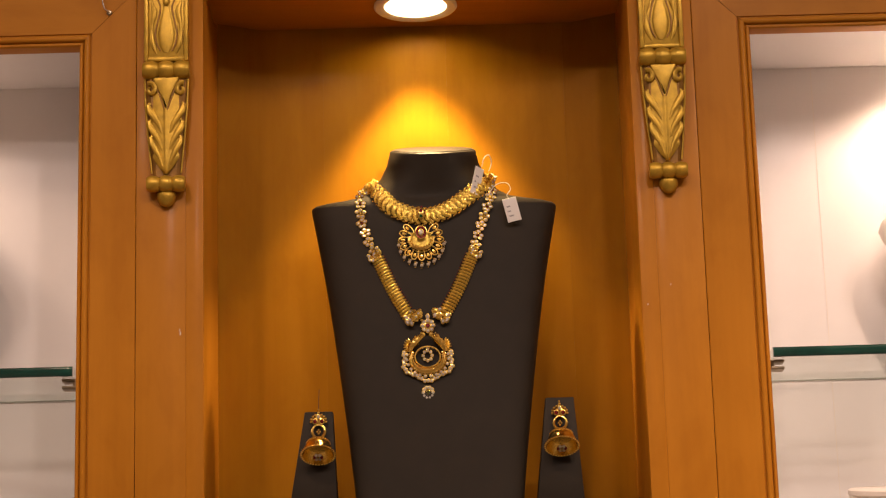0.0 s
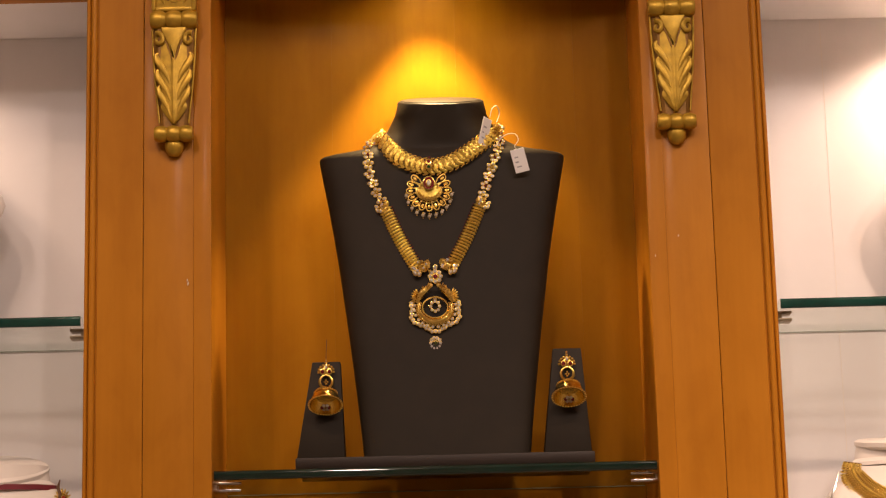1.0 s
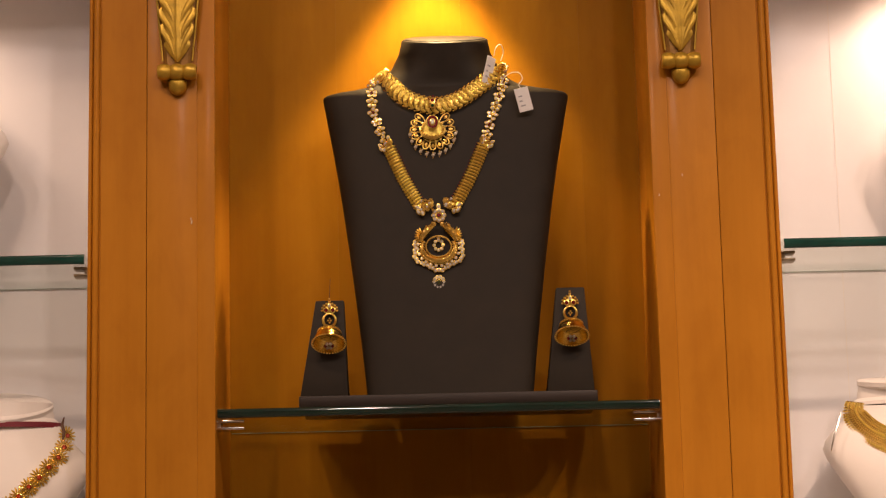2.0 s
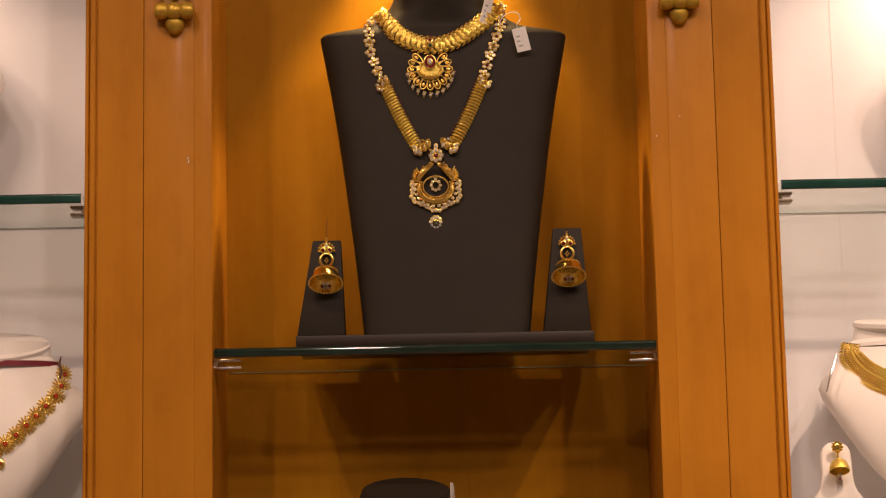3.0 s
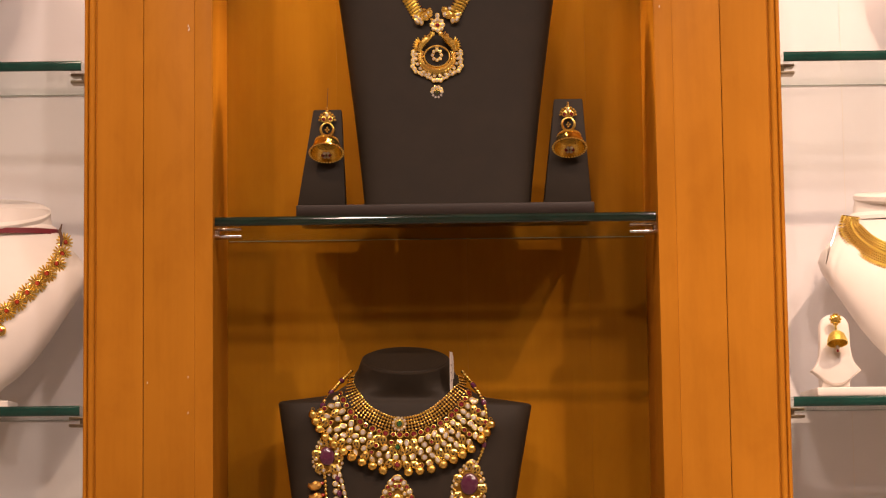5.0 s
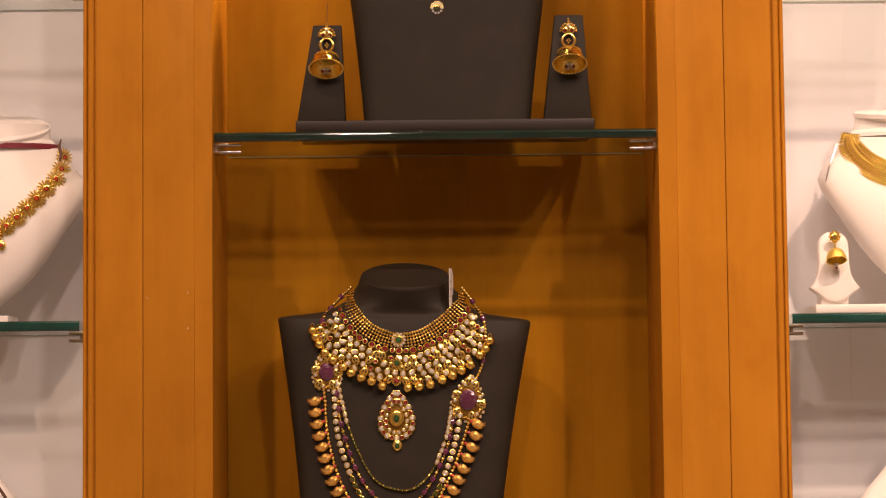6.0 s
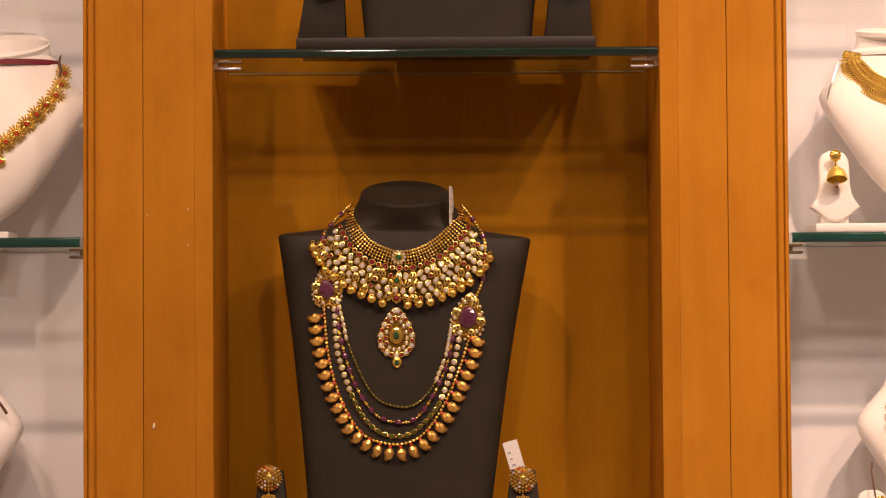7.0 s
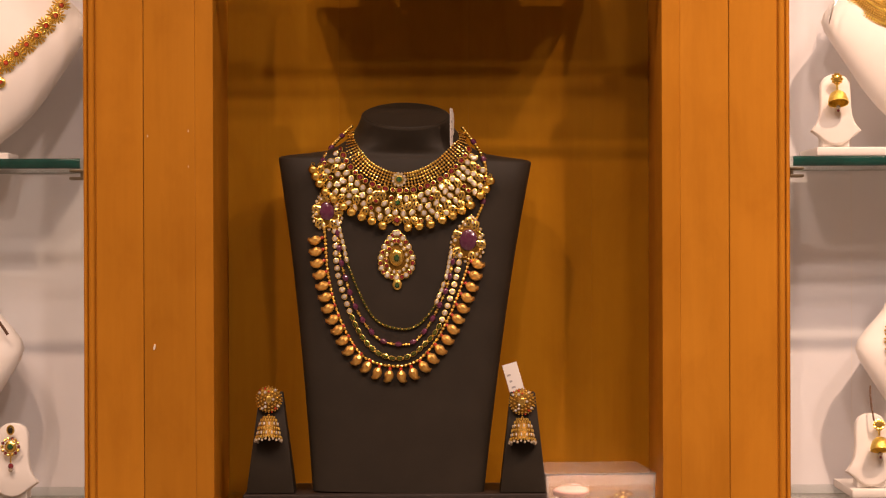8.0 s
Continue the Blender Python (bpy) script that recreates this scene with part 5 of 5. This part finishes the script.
for k in range(15):
    a = 2 * math.pi * k / 15
    fl.append((moved(ball(0.0027, 0.42, 0.5, 1.3, 7, 5), x=0.0070 * math.cos(a), y=-0.0012, z=0.0070 * math.sin(a), ry=90 - math.degrees(a)), 0))
    fl.append((moved(BEAD(0.0010, 6, 5), x=0.0045 * math.cos(a + 0.26), y=-0.0022, z=0.0045 * math.sin(a + 0.26)), 0))
FLOWER = compose("flower_link", fl, [GOLD, CORAL])
FP = [(83, 172), (83.3, 157), (73.2, 142.6), (61.9, 128.5), (46.7, 112.7), (32.6, 99), (14, 88), (0, 84), (-14, 88), (-32.6, 99), (-46.7, 112.7), (-61.9, 128.5), (-73.2, 142.6), (-83.3, 157), (-83, 172)]
for k, (x, z, a) in enumerate(curve(FP, 20)):
    if x > 0.079 and z > 0.150:
        x = 0.0800
    place("flower_link", FLOWER, flowers, rows_w1, x, z, 15 * k, 0.002)
hook_l = part("end_hook", sweep([(0.082, 0.030, 0.188), (0.081, 0.024, 0.180), (0.084, 0.020, 0.172), (0.083, 0.018, 0.164)], [0.0006, 0.0016, 0.0018, 0.0010], 6), CORD, flowers, "dark cord at the necklace's end")
tiny_drop = compose("drop", [(ball(0.0046, 1, 0.5, 1.2, 12, 8), 0), (moved(stone(0.002, 0.002, 0.0018), y=-0.002), 1)], [GOLD, CORAL])
place("drop", tiny_drop, flowers, rows_w1, 0.026, 0.078, 0, 0.002)

# mesh choker on the other white bust
mesh = thing("mesh_choker", 0.4845, 2.238, 1.5478, "broad gold mesh choker on a white bust", "necklace", "necklaces")
# strip behind the plait darkened to paint shade between its beads
PLAIT = compose("mesh_strip", [(moved(ball(0.0014, 0.9, 0.8, 1.0, 6, 5), x=0.0009 * (k % 2), y=-0.001, z=0.0120 - 0.0024 * k), k % 5 == 4 and 1 or 0) for k in range(11)] + [(rounded_box(-0.0012, 0.0012, -0.0008, 0, -0.0118, 0.0118), 2)], [GOLD, GOLD_RAW, GOLD_SHADE])
MP = [(-67, 178), (-69, 168), (-66, 157), (-58, 146), (-45, 137), (-25, 130), (0, 127), (25, 130), (45, 137), (58, 146), (66, 157), (69, 168), (67, 178)]
for x, z, a in curve(MP, 92):
    place("mesh_strip", PLAIT, mesh, rows_w2, x, z, a, 0.0035)
part("hook", sweep([(-0.087, 0.026, 0.166), (-0.092, 0.020, 0.152), (-0.097, 0.016, 0.140), (-0.1005, 0.016, 0.126)], [0.0006, 0.0012, 0.0014, 0.0007], 6), CHROME, mesh, "thin wire hook beside the choker")


def white_stand(x, y, z, s, label):
    """A bell-shaped white card stand: rounded head, flared hem with points, narrow foot."""
    half = [(0.0, 0.0745), (0.006, 0.0738), (0.0115, 0.0705), (0.0148, 0.0645), (0.0155, 0.055), (0.0155, 0.042), (0.0168, 0.031), (0.0195, 0.024), (0.0255, 0.0165), (0.019, 0.0115), (0.0125, 0.0062), (0.007, 0.003), (0.0, 0.0016)]
    pts = [(a * s, b * s) for a, b in half] + [(-a * s, b * s) for a, b in half[-2:0:-1]]
    ob = thing("white_earring_stand", x, y, z, label, "earring stand", "white earring stands")
    part("panel", moved(prism(pts, 0.010 * s, 0.002 * s), 0, 0.010 * s, 0, -6), CREAM, ob, smooth=50)
    part("foot", rounded_box(-0.014 * s, 0.014 * s, 0.006 * s, 0.03 * s, 0, 0.014 * s, 0.001), CREAM, ob)
    return ob


def small_earring(x, y, z, label, bell=True):
    ob = thing("small_earring", x, y, z, label, "earring", "small earrings")
    items = [(ball(0.0048, 1, 0.45, 1, 12, 8), 0)]
    n = 10
    for k in range(n):
        a = 2 * math.pi * k / n
        items.append((moved(BEAD(0.0015, 7, 5), x=0.0048 * math.cos(a), y=-0.0010, z=0.0048 * math.sin(a)), 0))
    if bell:
        part("stud", compose("stud", items, [GOLD]), None, ob, at=pose(0, 0, 0.0240))
        part("link", sweep([(0, -0.001, 0.020), (0, -0.0015, 0.013)], 0.0012, 6), GOLD, ob)
        part("bell", lathe([(0.0006, 0.0085), (0.0040, 0.0078), (0.0078, 0.0045), (0.0098, -0.0010), (0.0104, -0.0050), (0.0096, -0.0050), (0.0082, 0.0020), (0.0006, 0.0050)], 24), GOLD_RAW, ob, "small gold bell", pose(0, -0.007, 0.0040, -22, 0, 0))
        part("clapper", compose("clapper", [(ball(0.0022, u=8, v=6), 0), (moved(BEAD(0.0015, 6, 5), z=-0.0034), 1)], [PEARL, RUBY]), None, ob, "ruby clapper", pose(0, -0.008, -0.0045))
    else:
        part("hook_stone", compose("hook_stone", [(hoop(0.0030, 0.0042, 0.0011, 12, 6), 0), (stone(0.0022, 0.0030, 0.002), 1)], [GOLD, ENAMEL]), None, ob, at=pose(0, -0.0005, 0.0165))
        core = [(ball(0.0060, 1, 0.4, 1, 14, 8), 0), (moved(stone(0.0032, 0.0032, 0.0024), y=-0.0022), 1)]
        for k in range(14):
            a = 2 * math.pi * k / 14
            core.append((moved(BEAD(0.0018, 7, 5), x=0.0082 * math.cos(a), y=-0.001, z=0.0082 * math.sin(a)), 2 if k % 3 == 0 else 0))
        part("flower", compose("flower", core, [GOLD, EMERALD, RUBY]), None, ob, "gold flower with a green stone")
        part("drop", compose("drop", [(sweep([(0, 0, -0.008), (0, 0, -0.016)], 0.0007, 5), 0), (moved(ball(0.0030, u=10, v=8), z=-0.0195), 1), (moved(BEAD(0.0022, 8, 6), y=-0.001, z=-0.0232), 2)], [GOLD, RUBY, PEARL]), None, ob, "ruby drop")
    return ob


white_stand(0.3860, 2.222, 1.5478, 0.98, "white leatherette bell-shaped earring stand on its base")
small_earring(0.3858, 2.2205, 1.5915, "gold bell earring on a white stand")
white_stand(0.4205, 2.224, 1.2080, 1.0, "white leatherette bell-shaped earring stand on the lowest shelf")
small_earring(0.4268, 2.2225, 1.2480, "gold bell earring on a white stand, hung from a cord")
tagged(part("cord", sweep([(0.4215, 2.2200, 1.2760), (0.4200, 2.2230, 1.2880), (0.4195, 2.2290, 1.3010), (0.4205, 2.2330, 1.3100)], 0.0009, 6), CORD), "thin dark cord hanging down to an earring", "cord")
white_stand(-0.4360, 2.222, 1.1996, 1.02, "white leatherette bell-shaped earring stand on the lowest shelf")
small_earring(-0.4365, 2.2215, 1.2530, "gold flower earring with a green stone on a white stand", False)
beads = thing("bead_necklace", 0.5230, 2.238, 1.2080, "gold bead necklace on a white bust of the lowest shelf", "necklace", "necklaces")
for pts, who, rows_b in (([(-62, 172), (-72, 150), (-70, 120), (-60, 92), (-45, 72), (0, 52)], beads, rows_w3),):
    for x, z, a in curve(pts, 18):
        place("flower_link", FLOWER, who, rows_b, x, z, a, 0.002)
dark_neck = thing("cord_necklace", -0.5520, 2.238, 1.1996, "dark cord necklace on a white bust of the lowest shelf", "necklace", "necklaces")
part("cord", sweep([(0.079, 0.040, 0.194), (0.088, 0.034, 0.184), (0.098, 0.030, 0.172), (0.104, 0.030, 0.163)], 0.0016, 6), CORD, dark_neck)
for x, z, a in curve([(74, 180), (74, 165), (68, 140), (50, 110), (20, 90)], 9):
    place("flower_link", FLOWER, dark_neck, rows_w4, x, z, a, 0.002)


# ---- gilded corbels on the pilasters ----
def flat(bm, y0, k):
    """Presses a form flat towards the depth y0."""
    for v in bm.verts:
        v.co.y = y0 + (v.co.y - y0) * k
    return bm


def corbel(x, y, z, label):
    """A carved, tapered bracket: plaque, roll, acanthus leaf, lower roll and tip. z: height of the leaf's top."""
    ob = thing("corbel", x, y, z, label, "corbel", "gilded corbels")
    H = 0.104
    body = bmesh.new()
    lo, hi = [], []
    prof = [(0, 0.0225, 0.016), (0.25, 0.0215, 0.015), (0.55, 0.0190, 0.0125), (0.8, 0.0160, 0.0105), (1.0, 0.0140, 0.010)]
    rings = [[body.verts.new(p) for p in ((-w, 0, -H * u), (-w, -d * 0.45, -H * u), (-w * 0.72, -d * 0.72, -H * u), (0, -d * 0.62, -H * u), (w * 0.72, -d * 0.72, -H * u), (w, -d * 0.45, -H * u), (w, 0, -H * u))] for u, w, d in prof]
    for a, b in zip(rings, rings[1:]):
        for i in range(6):
            body.faces.new((a[i], a[i + 1], b[i + 1], b[i]))
        body.faces.new((a[6], a[0], b[0], b[6]))
    body.faces.new(rings[0][::-1])
    body.faces.new(rings[-1])
    bmesh.ops.recalc_face_normals(body, faces=list(body.faces))
    # ground coloured dark so that the gaps between petals look shaded
    part("back_plate", body, GILT_SHADE, ob, "gilt ground darkened with the carving's painted shade", smooth=30)
    for s in (-1, 1):
        part("border", sweep([(s * 0.0222, -0.0085, 0), (s * 0.0212, -0.0085, -0.03), (s * 0.0188, -0.0072, -0.06), (s * 0.0150, -0.006, -0.100)], [0.0012, 0.0012, 0.0012, 0.0010], 8), GILT, ob)
        # tight scroll at the leaf's head
        path, rad = [], []
        for k in range(22):
            t = k / 21
            a = math.pi * (0.35 + 2.1 * t)
            r = 0.0066 * (1 - t) + 0.0010
            path.append((s * (0.0158 + r * math.cos(a) * 0.8), -0.0110 - 0.0030 * t, -0.0125 + r * math.sin(a)))
            rad.append(0.0016 + 0.0016 * (1 - t))
        part("volute", sweep(path, rad, 8), GILT, ob, "carved scroll")
        # petals that flow from the edge down to the midrib, with a dark strip painting the shade under each tip
        for z0, reach, k in ((-0.0300, 0.0182, 1.0), (-0.0480, 0.0172, 0.95), (-0.0650, 0.0156, 0.85)):
            path = [(s * reach * 0.90, -0.0104, z0 + 0.0040), (s * reach * 1.00, -0.0108, z0 + 0.0010), (s * reach * 0.92, -0.0116, z0 - 0.0045), (s * reach * 0.68, -0.0122, z0 - 0.0110), (s * reach * 0.42, -0.0124, z0 - 0.0190), (s * reach * 0.22, -0.0120, z0 - 0.0290)]
            part("petal", flat(sweep(path, [0.0010 * k, 0.0024 * k, 0.0036 * k, 0.0036 * k, 0.0026 * k, 0.0008 * k], 9), -0.0114, 0.5), GILT, ob)
            part("hollow", flat(sweep([(s * reach * 1.00, -0.0112, z0 - 0.0030), (s * reach * 0.98, -0.0116, z0 - 0.0062), (s * reach * 0.84, -0.0122, z0 - 0.0094)], [0.0005, 0.0012, 0.0004], 6), -0.0116, 0.5), GILT_SHADE, ob, "dark strip painting shade under a petal's tip")
        # dark line along the tongue's edge, painted in place of shade
        part("hollow", sweep([(s * 0.0143, -0.0100, 0.000), (s * 0.0124, -0.0116, -0.006), (s * 0.0066, -0.0124, -0.018), (s * 0.0014, -0.0128, -0.034)], 0.0008, 6), GILT_SHADE, ob)
    part("tongue", prism([(-0.0140, 0.001), (-0.0120, -0.005), (-0.0062, -0.017), (-0.0012, -0.032), (0, -0.034), (0.0012, -0.032), (0.0062, -0.017), (0.0120, -0.005), (0.0140, 0.001)], 0.0140, 0.0022), GILT, ob, "plain tapered tongue")
    # broad smooth leaf under the petals, ending in a spade with a midrib
    leaf = bmesh.new()
    nu, nv, rows_l = 32, 48, []
    for j in range(nv + 1):
        v = j / nv
        spade = 1.0 if v < 0.80 else max(0.05, (1 - (v - 0.80) / 0.20)) ** 0.75
        wl = (0.0188 - 0.0052 * v) * (0.94 - 0.16 * math.exp(-((v - 0.72) / 0.05) ** 2)) * spade
        line = []
        for i in range(nu + 1):
            u = -1 + 2 * i / nu
            y = -(0.0096 + 0.0028 * (1 - u * u) + 0.0010 * math.exp(-(u * 9) ** 2))
            line.append(leaf.verts.new((u * wl, y * (1 - 0.08 * v), -0.018 - 0.084 * v + 0.006 * abs(u) ** 1.6 * (1 - v))))
        rows_l.append(line)
    for a, b in zip(rows_l, rows_l[1:]):
        for i in range(nu):
            leaf.faces.new((a[i], b[i], b[i + 1], a[i + 1]))
    bmesh.ops.recalc_face_normals(leaf, faces=list(leaf.faces))
    bmesh.ops.solidify(leaf, geom=list(leaf.faces), thickness=0.003)
    part("acanthus_leaf", leaf, GILT, ob, "carved acanthus leaf with a raised midrib", smooth=60)

    def roll(zc, w, r, lobes, name):
        pts, rad = [], []
        n = 10 * lobes
        for k in range(n + 1):
            t = k / n
            pts.append((-w + 2 * w * t, -0.0105, zc))
            rad.append(r * (0.76 + 0.24 * abs(math.sin(math.pi * lobes * t)) ** 0.7))
        bm = sweep(pts, rad, 14)
        for v in bm.verts:
            v.co.y = min(v.co.y, 0.0)
        part(name, bm, GILT, ob, "ribbed gilt roll")

    roll(0.0090, 0.0240, 0.0098, 3, "upper_roll")
    roll(-0.1125, 0.0195, 0.0088, 3, "lower_roll")
    tip = ball(0.0100, 0.98, 0.85, 1.25, 16, 10)
    for v in tip.verts:
        if v.co.z > 0.002:
            v.co.z = 0.002
        v.co.y = min(v.co.y, 0.004)
    part("tip", moved(tip, 0, -0.0045, -0.1230), GILT, ob, "drop-shaped gilt tip")
    # fluted plaque above the roll
    part("plaque", rounded_box(-0.0225, 0.0225, -0.0100, 0, 0.0180, 0.135, 0.002, 2), GILT, ob, "gilt ground of the fluted plaque")
    for s in (-1, 1):
        part("plaque_border", rounded_box(s * 0.0205 - 0.0024, s * 0.0205 + 0.0024, -0.0138, -0.0060, 0.0180, 0.135, 0.0018, 2), GILT, ob)
        # a lyre-shaped dark line painting a groove's shade, with a leafy scroll outside it
        lyre = [(s * 0.0058, -0.0104, 0.030), (s * 0.0098, -0.0106, 0.038), (s * 0.0112, -0.0106, 0.050), (s * 0.0082, -0.0106, 0.064), (s * 0.0060, -0.0106, 0.078), (s * 0.0105, -0.0106, 0.092), (s * 0.0110, -0.0104, 0.120)]
        part("groove_shade", sweep(smooth_path(lyre, 4), 0.0009, 6), GILT_SHADE, ob, "dark line painting shade into the plaque's carving")
        scroll = [(s * 0.0100, -0.0104, 0.027), (s * 0.0140, -0.0110, 0.040), (s * 0.0150, -0.0112, 0.056), (s * 0.0124, -0.0114, 0.072), (s * 0.0150, -0.0112, 0.086), (s * 0.0146, -0.0106, 0.120)]
        part("scroll_leaf", flat(sweep(smooth_path(scroll, 4), [0.0008 + 0.0022 * abs(math.sin(2.5 * math.pi * k / 20)) for k in range(21)], 8), -0.0100, 0.6), GILT, ob)
    vase = lathe([(0.0030, 0.028), (0.0072, 0.037), (0.0088, 0.048), (0.0070, 0.060), (0.0040, 0.072), (0.0030, 0.080), (0.0046, 0.090), (0.0050, 0.120)], 20)
    part("vase", moved(flat(vase, 0, 0.28), 0, -0.0100), GILT, ob, "smooth vase-shaped centre of the plaque")
    part("bud", ball(0.0036, 1.0, 0.7, 1.2, 12, 8), GILT, ob, at=pose(0, -0.0120, 0.083))
    part("plaque_foot", rounded_box(-0.0190, 0.0190, -0.0128, -0.0060, 0.0180, 0.0235, 0.0018, 2), GILT, ob)
    return ob


corbel(-0.2685, 2.2, 2.1792, "gilded carved wooden corbel with acanthus leaf on the pilaster")
corbel(0.2428, 2.2, 2.1792, "gilded carved wooden corbel with acanthus leaf on the pilaster")

# small hook on the frame's corner
hook = thing("cup_hook", -0.3290, 2.199, 2.2560, "small clear hook screwed into the frame's corner", "hook")
part("screw_plate", lathe([(0.0001, 0.0012), (0.0024, 0.0009), (0.0030, 0.0), (0.0030, -0.001), (0.0001, -0.001)], 16, axis="Y", closed=False), NICKEL, hook)
part("wire", sweep([(0, -0.002, 0), (-0.004, -0.006, 0.002), (-0.006, -0.007, 0.010), (-0.0055, -0.006, 0.022), (-0.0065, -0.005, 0.034)], 0.0009, 6), CHROME, hook)
# paint chips and nail holes on the pilasters
CHIP = plain("pale_chip", (0.75, 0.66, 0.55), 0.6)
for x, z, r in ((-0.2556, 1.9165, 0.0010), (-0.2549, 1.9130, 0.0014), (-0.2900, 1.3525, 0.0022), (-0.2560, 1.565, 0.0008), (-0.2960, 1.56, 0.0008), (-0.2560, 1.530, 0.0008), (0.2160, 1.93, 0.0009), (0.2400, 1.95, 0.0008)):
    tagged(part("paint_chip", moved(ball(r, 0.5, 0.12, 1.5, 7, 5)), CHIP, at=pose(x, 2.1990, z, 0, 12, 0)), "tiny pale chip in the varnished board", "chip", "paint chips")
